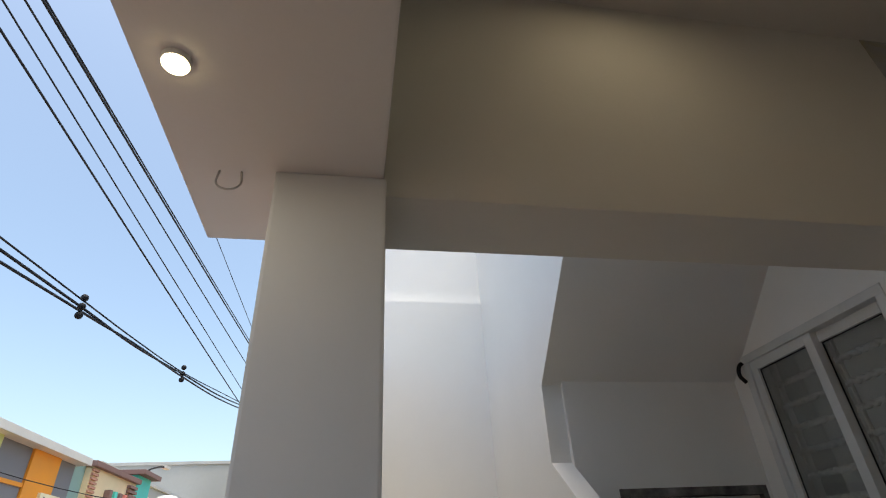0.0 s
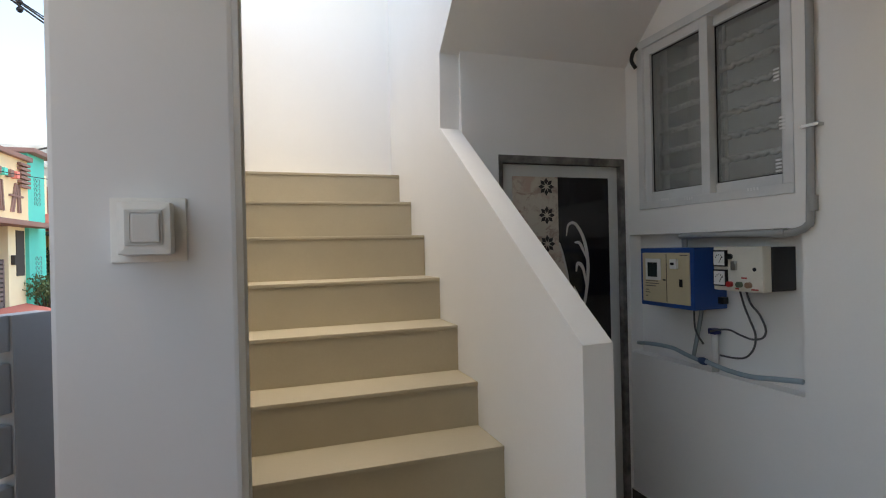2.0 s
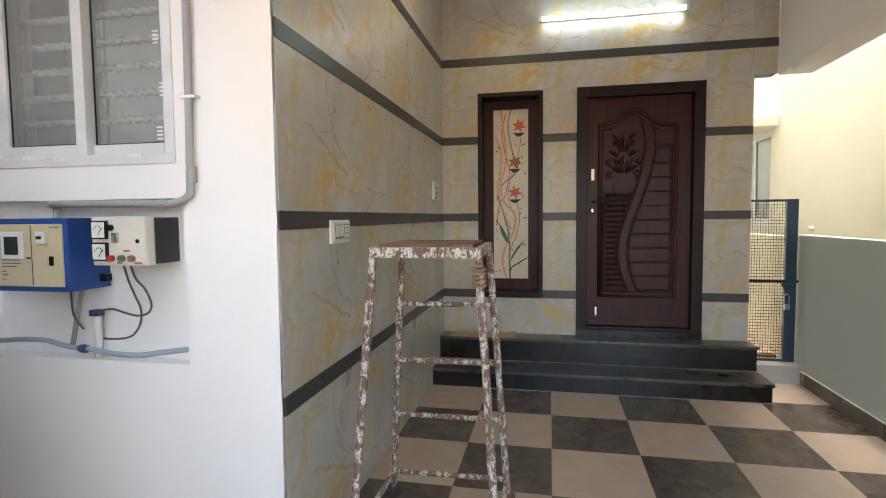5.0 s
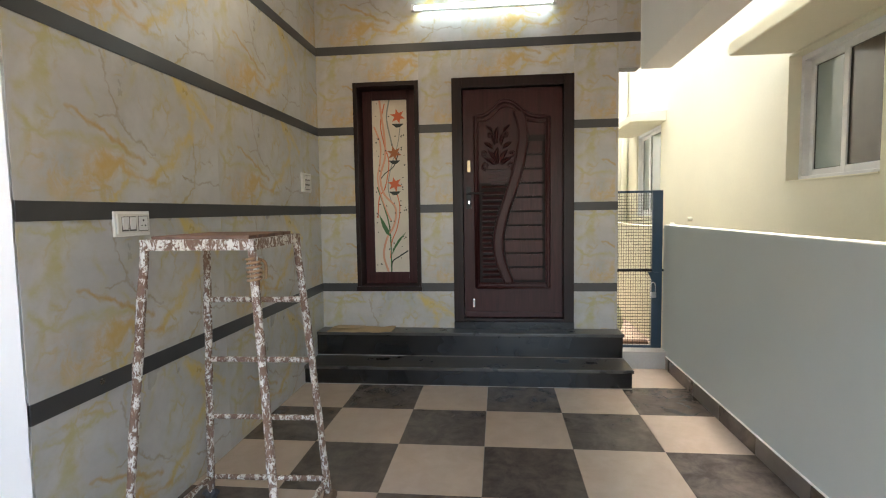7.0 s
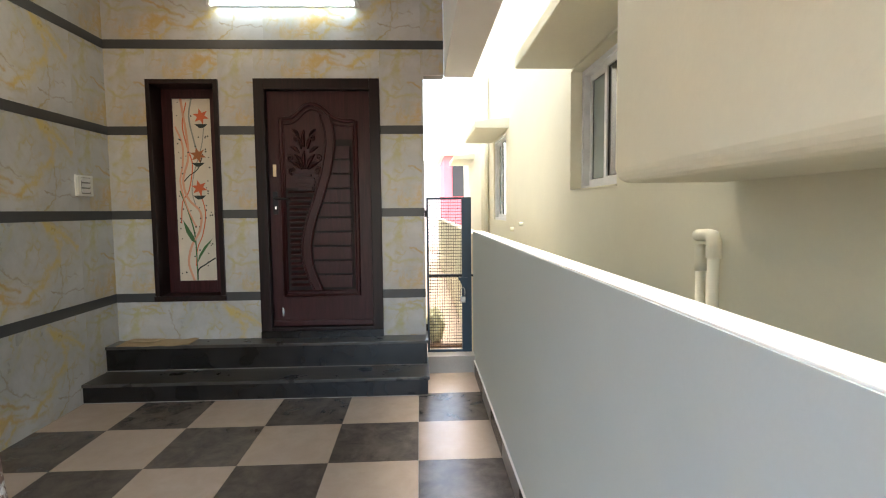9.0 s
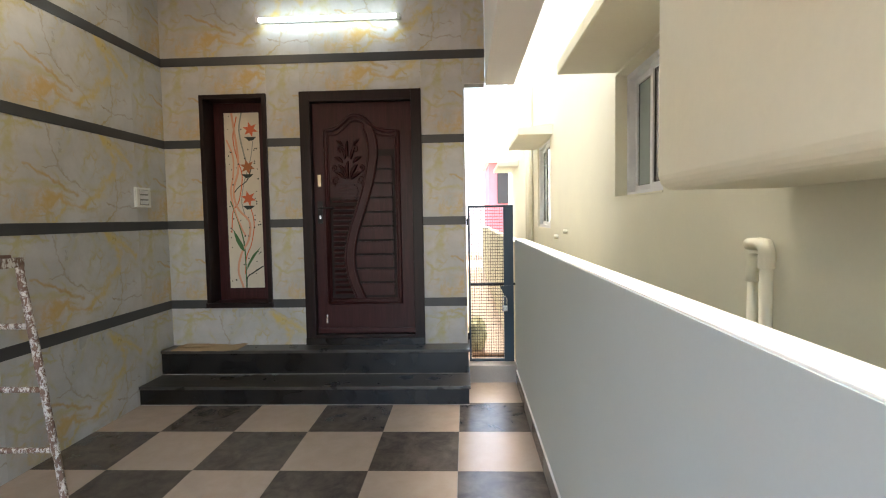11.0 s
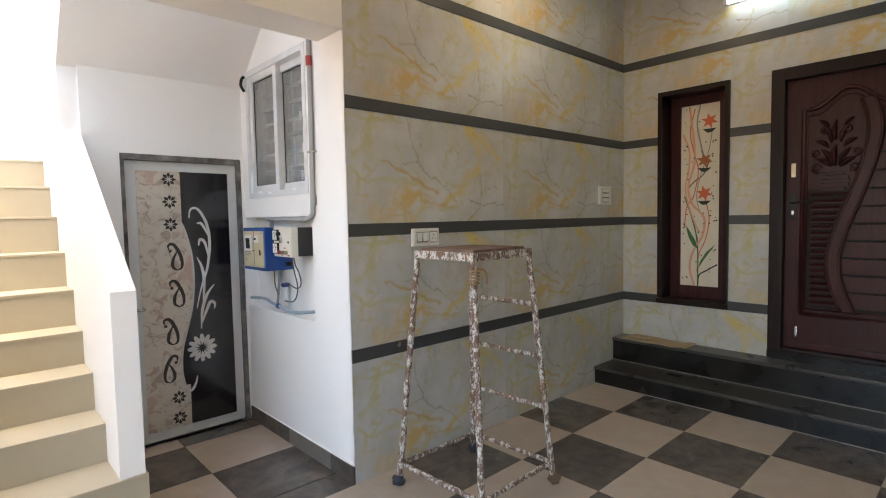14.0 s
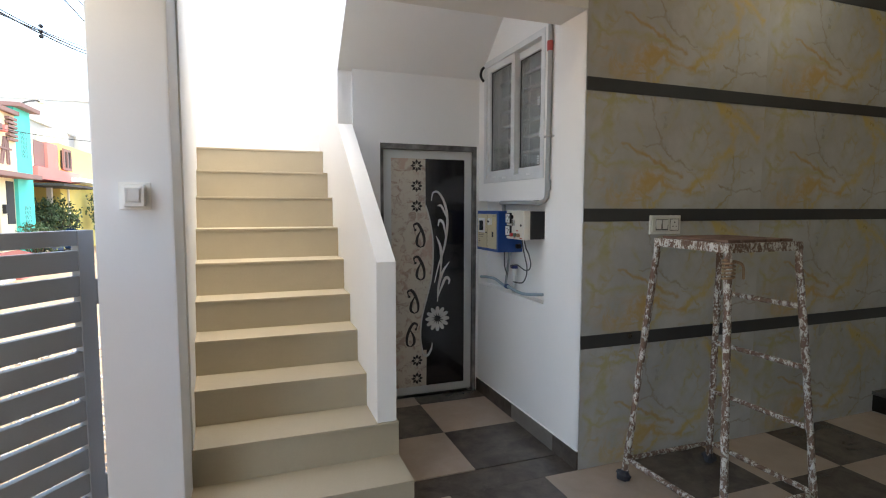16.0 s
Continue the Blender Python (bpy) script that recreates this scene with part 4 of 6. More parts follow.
solid("cable_stub", tubes(0.010, bird), BLACKM, "short black cable stub at the window corner", "cable", smooth=True)

# meter boxes in the niche
def meter_box():
    o = thing("meter_box", (0, 0, 0), "blue metal electric meter box with a beige front", "meter box")
    blue = paint("blue_enamel", (0.020, 0.075, 0.28), 0.35, 0.06)
    beige = flat("beige_panel", (0.58, 0.50, 0.33), 0.45)
    xf, ya, yb, za, zb = -3.06, 0.795, 1.135, 1.135, 1.412
    body = part("body", boxes((xf, X_W + 0.075, ya, yb, za, zb), bevel=0.005), blue, o, "blue enamelled case")
    front = part("front_panel", boxes((xf - 0.006, xf + 0.002, ya + 0.022, yb - 0.02, za + 0.02, zb - 0.022), bevel=0.002), beige, o, "beige front plate")
    part("viewing_window", boxes((xf - 0.011, xf - 0.004, yb - 0.145, yb - 0.045, za + 0.125, zb - 0.05), bevel=0.003), PLASTIC, front)
    part("display", boxes((xf - 0.013, xf - 0.009, yb - 0.125, yb - 0.062, za + 0.14, zb - 0.068), bevel=0.002), flat("meter_glass", (0.02, 0.03, 0.03), 0.15), front, "dark meter display")
    part("seam", boxes((xf - 0.0075, xf - 0.005, (ya + yb) / 2 - 0.012, (ya + yb) / 2 - 0.010, za + 0.025, zb - 0.026)), BLACKM, front)
    part("switch", boxes((xf - 0.02, xf - 0.004, ya + 0.085, ya + 0.125, zb - 0.095, zb - 0.05), bevel=0.003), PLASTIC, front)
    part("toggle", boxes((xf - 0.028, xf - 0.018, ya + 0.097, ya + 0.113, zb - 0.078, zb - 0.066), bevel=0.002), BLACKM, front)
    part("slot", boxes((xf - 0.009, xf - 0.004, ya + 0.062, ya + 0.08, za + 0.10, za + 0.135)), BLACKM, front)
    part("lock_tab", boxes((xf - 0.010, xf - 0.004, (ya + yb) / 2 - 0.005, (ya + yb) / 2 + 0.01, za + 0.125, za + 0.131)), BLACKM, front)
    ink = flat("printed_ink", (0.14, 0.12, 0.10), 0.5)
    for k, (w0, z) in enumerate(((0.085, 0.118), (0.09, 0.106), (0.07, 0.094), (0.02, 0.075), (0.03, 0.062), (0.015, 0.045))):
        part("print_bar", boxes((xf - 0.0072, xf - 0.005, yb - 0.04 - w0, yb - 0.04, za + z, za + z + 0.004)), ink, front)
    part("print_bar", boxes((xf - 0.0072, xf - 0.005, ya + 0.03, ya + 0.075, zb - 0.036, zb - 0.032)), ink, front)
    part("bracket", boxes((-2.93, -2.90, ya - 0.03, ya, za + 0.025, za + 0.055), bevel=0.003), BLACKM, o)


def pump_starter():
    o = thing("pump_starter", (0, 0, 0), "cream pump starter box with two dials and push buttons", "control box")
    xf, ya, yb, za, zb = -3.045, 0.475, 0.705, 1.235, 1.415
    cream = flat("starter_cream", (0.66, 0.63, 0.55), 0.4)
    part("back_box", boxes((xf + 0.045, X_W + 0.075, ya - 0.004, yb, za + 0.004, zb - 0.004), bevel=0.004), flat("dark_case", (0.035, 0.035, 0.037), 0.4), o, "dark grey rear case")
    front = part("cover", boxes((xf, xf + 0.048, ya, yb, za, zb), bevel=0.008), cream, o, "cream cover")
    for z in (za + 0.052, za + 0.132):
        d = part("dial", boxes((xf - 0.012, xf + 0.001, yb - 0.073, yb - 0.008, z - 0.034, z + 0.034), bevel=0.003), BLACKM, front, "square dial with black rim")
        part("dial_face", boxes((xf - 0.014, xf - 0.011, yb - 0.067, yb - 0.014, z - 0.028, z + 0.028)), PLASTIC, d)
        bm = bmesh.new()
        tube(bm, [(xf - 0.015, yb - 0.042, z - 0.018), (xf - 0.015, yb - 0.058, z + 0.01)], 0.0012, 5)
        for k in range(5):
            an = math.pi * (0.2 + 0.15 * k)
            box(bm, xf - 0.0155, xf - 0.0138, yb - 0.041 + 0.02 * math.cos(an) - 0.001, yb - 0.041 + 0.02 * math.cos(an) + 0.001, z - 0.014 + 0.026 * math.sin(an), z - 0.008 + 0.026 * math.sin(an))
        part("needle", bm, BLACKM, d)
    for y, m in ((yb - 0.085, flat("red_button", (0.45, 0.03, 0.03), 0.35)), (yb - 0.13, flat("green_button", (0.10, 0.14, 0.10), 0.35)), (yb - 0.172, flat("brown_button", (0.28, 0.17, 0.11), 0.35))):
        bm = bmesh.new()
        disc(bm, (xf + 0.001, y, za + 0.028), (-1, 0, 0), 0.012, 0.016, 14)
        part("push_button", bm, m, front)
    bm = bmesh.new()
    disc(bm, (xf + 0.001, yb - 0.085, zb - 0.04), (-1, 0, 0), 0.012, 0.02, 14)
    part("rotary_switch", bm, BLACKM, front)
    bm = bmesh.new()
    disc(bm, (xf + 0.001, ya + 0.035, za + 0.09), (-1, 0, 0), 0.008, 0.003, 12)
    part("keyhole", bm, BLACKM, front)
    part("toggle", boxes((xf - 0.012, xf, yb - 0.118, yb - 0.095, zb - 0.095, zb - 0.058), bevel=0.003), CHROME, front)
    rink = flat("red_ink", (0.42, 0.06, 0.05))
    for y, z, w0 in ((yb - 0.148, za + 0.052, 0.025), (yb - 0.195, za + 0.008, 0.03), (yb - 0.115, za + 0.008, 0.018)):
        part("print_bar", boxes((xf - 0.002, xf + 0.001, y - w0 / 2, y + w0 / 2, z, z + 0.006)), rink, front)


meter_box()
pump_starter()
xn = X_W + 0.03


def run(x, keys):
    """A smooth line through (y, z) places at one distance from the wall."""
    return curve_pts([(x, y, z) for y, z in keys], 6)


gcab = flat("grey_cable", (0.27, 0.31, 0.32), 0.5)
bcab = flat("black_cable", (0.09, 0.09, 0.095), 0.5)
solid("grey_cable", tubes(0.0095, run(xn, [(0.898, 1.15), (0.900, 1.106), (0.928, 0.988), (0.951, 0.895)])), gcab, "grey cable hanging below the meter box", "cable", "niche cables", smooth=True)
for keys in ([(0.905, 1.15), (0.907, 1.098), (0.899, 1.026), (0.857, 0.972)],
             [(0.662, 1.25), (0.658, 1.231), (0.639, 1.169), (0.614, 1.113), (0.589, 1.056), (0.597, 0.998), (0.635, 0.954), (0.692, 0.940), (0.765, 0.938)],
             [(0.630, 1.25), (0.628, 1.232), (0.606, 1.177), (0.567, 1.137), (0.542, 1.081), (0.557, 1.046), (0.604, 1.033), (0.659, 1.042), (0.714, 1.056), (0.771, 1.049), (0.815, 1.036)]):
    solid("black_cable", tubes(0.0042, run(X_W - 0.005, keys)), bcab, "black cable looping below the boxes in the niche", "cable", "niche cables", smooth=True)
hose = thing("blue_conduit", (0, 0, 0), "pale blue-grey flexible conduit lying along the niche bottom", "pipe")
hm = flat("blue_grey_hose", (0.31, 0.39, 0.44), 0.45)
part("hose", tubes(0.0100, run(X_W - 0.008, [(1.291, 0.908), (1.169, 0.920), (1.044, 0.922), (0.955, 0.905), (0.872, 0.893)]), seg=10), hm, hose, smooth=True)
part("hose", tubes(0.0105, run(X_W - 0.008, [(0.840, 0.896), (0.723, 0.881), (0.611, 0.879), (0.502, 0.894), (0.392, 0.910)]), seg=10), hm, hose, smooth=True)
bm = bmesh.new()
bmesh.ops.create_icosphere(bm, subdivisions=3, radius=1.0)
for v in bm.verts:
    v.co *= 1 + 0.25 * noise.noise(v.co * 2.5)
    v.co = Vector((X_W - 0.006 + v.co.x * 0.017, 0.858 + v.co.y * 0.030, 0.894 + v.co.z * 0.017))
part("tie", bm, flat("blue_tape", (0.03, 0.06, 0.14)), hose, "dark blue tape joint", True)
stub = thing("pvc_stub", (xn, 0.826, 0), "clear plastic pipe stub with a blue clip standing in the niche", "pipe")
part("pipe", tubes(0.015, [(0, 0, 0.850), (0, 0, 1.035)], seg=14), PLASTIC, stub, smooth=True)
part("clip", boxes((-0.020, 0.018, -0.020, 0.020, 1.020, 1.045), bevel=0.005), flat("blue_clip", (0.03, 0.04, 0.16)), stub, "dark blue clip")

# ---------------------------------------------------------------- switches and bell
SEAM = flat("switch_seam", (0.10, 0.10, 0.095), 0.6)


def plate(name, at, w, h, label, cat, cells, grp=""):
    """A wall plate whose face looks along -y of its own space; cells: (x, z, half width, half height, kind)."""
    o = thing(name, at, label, cat, grp)
    part("back_plate", boxes((-w / 2, w / 2, -0.012, 0, -h / 2, h / 2), bevel=0.004), PLASTIC, o)
    f = part("face", boxes((-w / 2 + 0.012, w / 2 - 0.012, -0.019, -0.011, -h / 2 + 0.012, h / 2 - 0.012), bevel=0.003), flat("ivory_plastic", (0.66, 0.65, 0.60), 0.35), o)
    for x, z, a, c, k in cells:
        part("cell_gap", boxes((x - a - 0.003, x + a + 0.003, -0.0195, -0.016, z - c - 0.003, z + c + 0.003)), SEAM, f)
        if k == "rocker":
            part("rocker", prism([(-0.019, z - c), (-0.026, z + c), (-0.016, z + c), (-0.016, z - c)], "x", x - a, x + a, 0.002), PLASTIC, f)
        else:
            part("socket", boxes((x - a, x + a, -0.021, -0.018, z - c, z + c), bevel=0.002), PLASTIC, f)
            bm = bmesh.new()
            for dx, dz, r in ((0, c * 0.45, 0.0045), (-a * 0.4, -c * 0.3, 0.0035), (a * 0.4, -c * 0.3, 0.0035)):
                disc(bm, (x + dx, -0.0212, z + dz), (0, -1, 0), r, 0.0012, 8)
            part("socket_holes", bm, BLACKM, f)
    return o


plate("switch_socket", (-2.415, 0.0, 1.34), 0.215, 0.105, "white switch and socket plate on the grey band", "switch", [(-0.055, 0, 0.018, 0.028, "rocker"), (-0.01, 0, 0.018, 0.028, "rocker"), (0.055, 0, 0.028, 0.03, "socket")])
plate("switch_board", (-0.345, 0.0, 1.62), 0.200, 0.155, "white three-gang switch plate on the marbled wall", "switch", [(0, -0.04, 0.05, 0.016, "rocker"), (0, 0.0, 0.05, 0.016, "rocker"), (0, 0.04, 0.05, 0.016, "rocker")])
bell = thing("bell_switch", (-5.017, -0.06, 1.477), "white doorbell push in a raised box on the column", "switch")
part("back_plate", boxes((-0.047, 0.062, -0.004, 0, -0.053, 0.050), bevel=0.002), PLASTIC, bell)
part("box_body", boxes((-0.030, 0.046, -0.046, -0.003, -0.042, 0.041), bevel=0.011), PLASTIC, bell)
part("face_rim", boxes(*[(a, c, -0.0475, -0.044, e, g) for a, c, e, g in cut((-0.021, 0.037, -0.030, 0.031), [(-0.018, 0.034, -0.027, 0.028)])]), flat("bell_line", (0.16, 0.16, 0.16), 0.5), bell)
bf = part("face", boxes((-0.018, 0.034, -0.0485, -0.044, -0.027, 0.028), bevel=0.002), flat("bell_grey", (0.52, 0.52, 0.51), 0.35), bell)
part("push", boxes((-0.010, 0.030, -0.0505, -0.047, -0.022, 0.023), bevel=0.004), flat("bell_push", (0.58, 0.58, 0.57), 0.35), bf)
solid("anchor_hole", tubes(0.014, [(-2.63, -0.004, 0.722), (-2.63, 0.004, 0.722)], seg=12), CHROME, "small round metal plug in the grey band", "plug")
bm = bmesh.new()
ring = [(-0.024, 0, 0.006), (-0.028, 0, -0.02), *[(0.029 * math.cos(a), 0, -0.03 + 0.024 * math.sin(a)) for a in [math.pi * (1 + k / 12) for k in range(13)]], (0.028, 0, -0.02), (0.024, 0, 0.006)]
tube(bm, [Vector(p) + Vector((-5.252, -0.048, BEAM)) for p in ring], 0.0028, 6)
solid("fan_hook", bm, flat("hook_metal", (0.45, 0.45, 0.45), 0.5), "thin metal hook loop under the front beam", "hook", smooth=True)

# ---------------------------------------------------------------- paint-splattered stand
def stand():
    o = thing("work_stand", (0, 0, 0), "tall rusty steel work stand covered in white paint drips", "stand")
    top = [(-2.694, -0.261), (-2.710, -0.687), (-2.278, -0.680), (-2.283, -0.262)]
    foot = [(-2.787, -0.173), (-2.757, -0.766), (-2.179, -0.757), (-2.201, -0.176)]
    zt = 1.262

    def at(i, z):
        t = z / 1.235
        return Vector((foot[i][0] + (top[i][0] - foot[i][0]) * t, foot[i][1] + (top[i][1] - foot[i][1]) * t, z))

    rnd = random.Random(8)

    def bar(name, a, c, r):
        n = 14
        pts = [a.lerp(c, k / n) + Vector((rnd.uniform(-1, 1), rnd.uniform(-1, 1), 0)) * 0.0015 for k in range(n + 1)]
        bm = bmesh.new()
        tube(bm, pts, [r * rnd.uniform(0.9, 1.14) for _ in pts], 9)
        return part(name, bm, SPLAT, o, smooth=True)

    for i in range(4):
        bar("leg", at(i, 0.02), at(i, zt - 0.01), 0.0165)
    for i in range(4):
        bar("base_bar", at(i, 0.12), at((i + 1) % 4, 0.12), 0.0125)
    for z in (0.425, 0.705, 0.988):
        bar("rung", at(3, z), at(2, z), 0.0125)
    rust = paint("rusty_top", (0.20, 0.12, 0.09), 0.8, 0.25, 30, 0.5, 6.0)
    tf = part("top_frame", bmesh.new(), SPLAT, o)
    bm = bmesh.new()
    for i in range(4):
        a, c = Vector((*top[i], zt)), Vector((*top[(i + 1) % 4], zt))
        d = (c - a).normalized()
        n = Vector((-d.y, d.x, 0))
        a, c = a - d * 0.012, c + d * 0.012
        vs = [p + n * s + Vector((0, 0, h)) for p in (a, c) for s in (-0.012, 0.012) for h in (-0.018, 0.022)]
        v = [bm.verts.new(p) for p in vs]
        for q in ((0, 1, 3, 2), (4, 6, 7, 5), (0, 4, 5, 1), (2, 3, 7, 6), (0, 2, 6, 4), (1, 5, 7, 3)):
            bm.faces.new([v[k] for k in q])
    bmesh.ops.recalc_face_normals(bm, faces=bm.faces)
    bm.to_mesh(tf.data)
    bm.free()
    for k in range(5):
        t = (k + 0.5) / 5
        a = Vector((*top[0], 0)).lerp(Vector((*top[3], 0)), t)
        c = Vector((*top[1], 0)).lerp(Vector((*top[2], 0)), t)
        part("top_slat", boxes((a.x - 0.034, a.x + 0.034, c.y + 0.022, a.y - 0.022, zt + 0.006, zt + 0.034), bevel=0.004), rust, o, "rust-brown slat")
    # rope scraps and rags
    rope = paint("old_rope", (0.34, 0.22, 0.13), 0.9, 0.2, 90, 0.6)
    pts = []
    c0 = at(1, 1.16)
    for k in range(40):
        an = k * 0.9
        pts.append(c0 + Vector((0.024 * math.cos(an), 0.024 * math.sin(an), -0.03 + 0.0022 * k)))
    part("rope_wrap", tubes(0.005, pts, seg=6), rope, o, "frayed brown rope", True)
    part("rope_wrap", tubes(0.006, curve_pts([c0 + Vector((0.03, 0, 0.05)), c0 + Vector((0.07, -0.01, 0.03)), c0 + Vector((0.09, 0.0, -0.03))], 5), seg=6), rope, o, smooth=True)
    for i, col in ((0, (0.05, 0.055, 0.07)), (1, (0.16, 0.12, 0.09)), (2, (0.17, 0.11, 0.07)), (3, (0.06, 0.06, 0.07))):
        c0 = at(i, 0.0)
        bm = bmesh.new()
        bmesh.ops.create_icosphere(bm, subdivisions=3, radius=0.034)
        for v in bm.verts:
            nz = noise.noise(v.co * 45 + Vector((i * 7, 0, 0)))
            v.co *= 1 + 0.45 * nz
            v.co.z = max(-0.028, v.co.z * 0.9)
            v.co += Vector((c0.x, c0.y, 0.03))
        part("foot_rag", bm, paint("rag", col, 0.95, 0.2, 60, 0.6), o, "dark cloth wrapped round the foot", False)
    return o


stand()

# cardboard on the upper step
cb = thing("cardboard_sheet", (0, 0, 0.349), "flattened brown cardboard sheet on the granite step", "cardboard")
card = paint("brown_cardboard", (0.42, 0.31, 0.19), 0.85, 0.08, 60, 0.2)
bm = bmesh.new()
nx, ny = 6, 14
grid = [[bm.verts.new((-0.222 + 0.205 * i / nx + 0.012 * math.sin(j), -0.10 - 0.56 * j / ny, 0.004 + 0.012 * noise.noise(Vector((i * 0.5, j * 0.35, 0))) ** 2 + (0.02 * max(0, j / ny - 0.75)))) for j in range(ny + 1)] for i in range(nx + 1)]
for i in range(nx):
    for j in range(ny):
        bm.faces.new((grid[i][j], grid[i][j + 1], grid[i + 1][j + 1], grid[i + 1][j]))
geo = bmesh.ops.extrude_face_region(bm, geom=list(bm.faces))
bmesh.ops.translate(bm, vec=(0, 0, 0.006), verts=[g for g in geo["geom"] if isinstance(g, bmesh.types.BMVert)])
part("sheet", bm, card, cb)
part("folded_flap", prism([(-0.14, -0.12), (-0.05, -0.15), (-0.06, -0.40), (-0.15, -0.36)], "z", 0.022, 0.028), card, cb)

# ---------------------------------------------------------------- side gate
def side_gate():
    o = thing("side_gate", (0.15, 0, 0), "narrow dark blue steel gate with thin bars and padlock", "gate")
    ya, yb, za, zb = -2.965, -2.575, 0.155, 1.52
    part("frame", boxes((-0.015, 0.015, ya, ya + 0.085, za, zb), (-0.012, 0.012, yb - 0.018, yb, za, zb), (-0.012, 0.012, ya + 0.085, yb - 0.018, zb - 0.02, zb), (-0.012, 0.012, ya + 0.085, yb - 0.018, za, za + 0.022), bevel=0.003), BLUEGATE, o)
    part("mid_rail", boxes((-0.014, 0.014, ya - 0.02, yb - 0.018, 0.825, 0.845), bevel=0.003), BLACKM, o)
    n = 14
    for k in range(n):
        y = ya + 0.095 + (yb - ya - 0.125) * k / (n - 1)
        part("bar", tubes(0.0017, [(0, y, za + 0.02), (0, y, zb - 0.018)], seg=6), BLACKM, o)
    for k in range(50):
        z = za + 0.036 + k * 0.0262
        part("wire", tubes(0.0026, [(0.005, ya + 0.085, z), (0.005, yb - 0.018, z)], seg=4), BLACKM, o)
    part("hasp", prism([(ya + 0.03, 0.82), (ya + 0.12, 0.82), (ya + 0.085, 0.745), (ya + 0.05, 0.745)], "x", -0.024, -0.016), BLUEGATE, o)
    lock = part("padlock", boxes((-0.05, -0.026, ya + 0.055, ya + 0.105, 0.60, 0.655), bevel=0.009), CHROME, o, "steel padlock")
    part("shackle", tubes(0.0045, curve_pts([(-0.038, ya + 0.062, 0.65), (-0.038, ya + 0.062, 0.71), (-0.038, ya + 0.08, 0.735), (-0.038, ya + 0.098, 0.71), (-0.038, ya + 0.098, 0.65)], 4)), CHROME, lock, smooth=True)
    for z in (0.35, 1.35):
        part("hinge", tubes(0.009, [(-0.006, yb + 0.004, z), (-0.006, yb + 0.004, z + 0.06)]), BLACKM, o)


side_gate()

# sack and plank left on the passage floor
bm = bmesh.new()
bmesh.ops.create_icosphere(bm, subdivisions=4, radius=1.0)
for v in bm.verts:
    fold = noise.noise(v.co * 2.6) * 0.22 + noise.noise(v.co * 7.0) * 0.07
    v.co *= 1 + fold
    v.co = Vector((0.62 + v.co.x * 0.13, -2.655 + v.co.y * 0.085, 0.135 + max(0.0, 0.16 + v.co.z * 0.17)))
solid("cement_sack", bm, paint("woven_sack", (0.50, 0.50, 0.33), 0.9, 0.16, 70, 0.4, 6.0), "slumped pale green woven sack on the passage floor", "sack", smooth=True)
solid("wood_plank", boxes((0.36, 0.44, -2.92, -2.60, 0.131, 0.155), bevel=0.003), wood_mat("weathered_plank", (0.09, 0.05, 0.03), (0.20, 0.12, 0.07), 0.7), "short weathered brown plank on the passage floor", "plank")

# pipes on the neighbour's wall
pp = thing("drain_pipes", (-2.447, -3.645, 0), "pair of cream painted drain pipes against the neighbour's wall", "pipe")
part("pipe", tubes(0.0225, [(0, 0, -0.27), (0, 0, 1.24)], seg=14), CREAM, pp, smooth=True)
part("elbow", tubes([0.028, 0.028, 0.027, 0.025, 0.024, 0.024], curve_pts([(0, 0, 1.235), (0, 0, 1.275), (0.012, 0, 1.300), (0.045, 0, 1.302), (0.085, 0, 1.300), (0.118, 0, 1.298)], 1), seg=14), CREAM, pp, smooth=True)
part("collar", tubes(0.029, [(0, 0, 1.215), (0, 0, 1.262)], seg=14), CREAM, pp)
part("pipe", tubes(0.019, [(0.108, -0.01, -0.27), (0.108, -0.01, 1.20)], seg=14), CREAM, pp, smooth=True)
part("cap", tubes([0.025, 0.025, 0.025, 0.021, 0.010], [(0.108, -0.01, 1.155), (0.108, -0.01, 1.19), (0.108, -0.01, 1.245), (0.108, -0.01, 1.258), (0.108, -0.01, 1.262)], seg=14), CREAM, pp, smooth=True)
for x, z, w in ((2.13, 1.16, 0.028), (1.55, 1.24, 0.024)):
    solid("pipe_stub", tubes(w, [(x, -3.70, z), (x, -3.65, z)], seg=10), CREAM, "short cream pipe stub sticking out of the wall", "pipe", "wall stubs")

# ---------------------------------------------------------------- street gate leaf
def street_gate():
    d = Vector((-0.61, -0.79, 0)).normalized()
    ang = math.degrees(math.atan2(d.y, d.x))
    o = thing("street_gate", (-5.193, 0.06, 0, 0, 0, ang), "grey steel street gate leaf of wide horizontal slats, swung open", "gate")
    L, zt, zb = 1.75, 1.345, 0.02
    part("stile", boxes((0, 0.064, -0.02, 0.02, zb, zt), bevel=0.004), STEELGATE, o)
    part("stile", boxes((L - 0.07, L, -0.02, 0.02, zb, zt), bevel=0.004), STEELGATE, o)
    z = zt
    k = 0
    while z > zb + 0.1:
        h = 0.058 if k == 0 else 0.0795
        part("slat", boxes((0.064, L - 0.07, -0.016, 0.016, z - h, z), bevel=0.004), STEELGATE, o)
        z -= h + 0.018
        k += 1
    part("bottom_rail", boxes((0.064, L - 0.07, -0.018, 0.018, zb, zb + 0.06), bevel=0.004), STEELGATE, o)
    for hz in (0.25, 1.05):
        part("hinge", tubes(0.013, [(-0.014, 0, hz), (-0.014, 0, hz + 0.1)]), STEELGATE, o)
    part("latch", boxes((-0.02, 0.012, -0.035, -0.02, 0.93, 0.96), bevel=0.003), BLACKM, o)


street_gate()


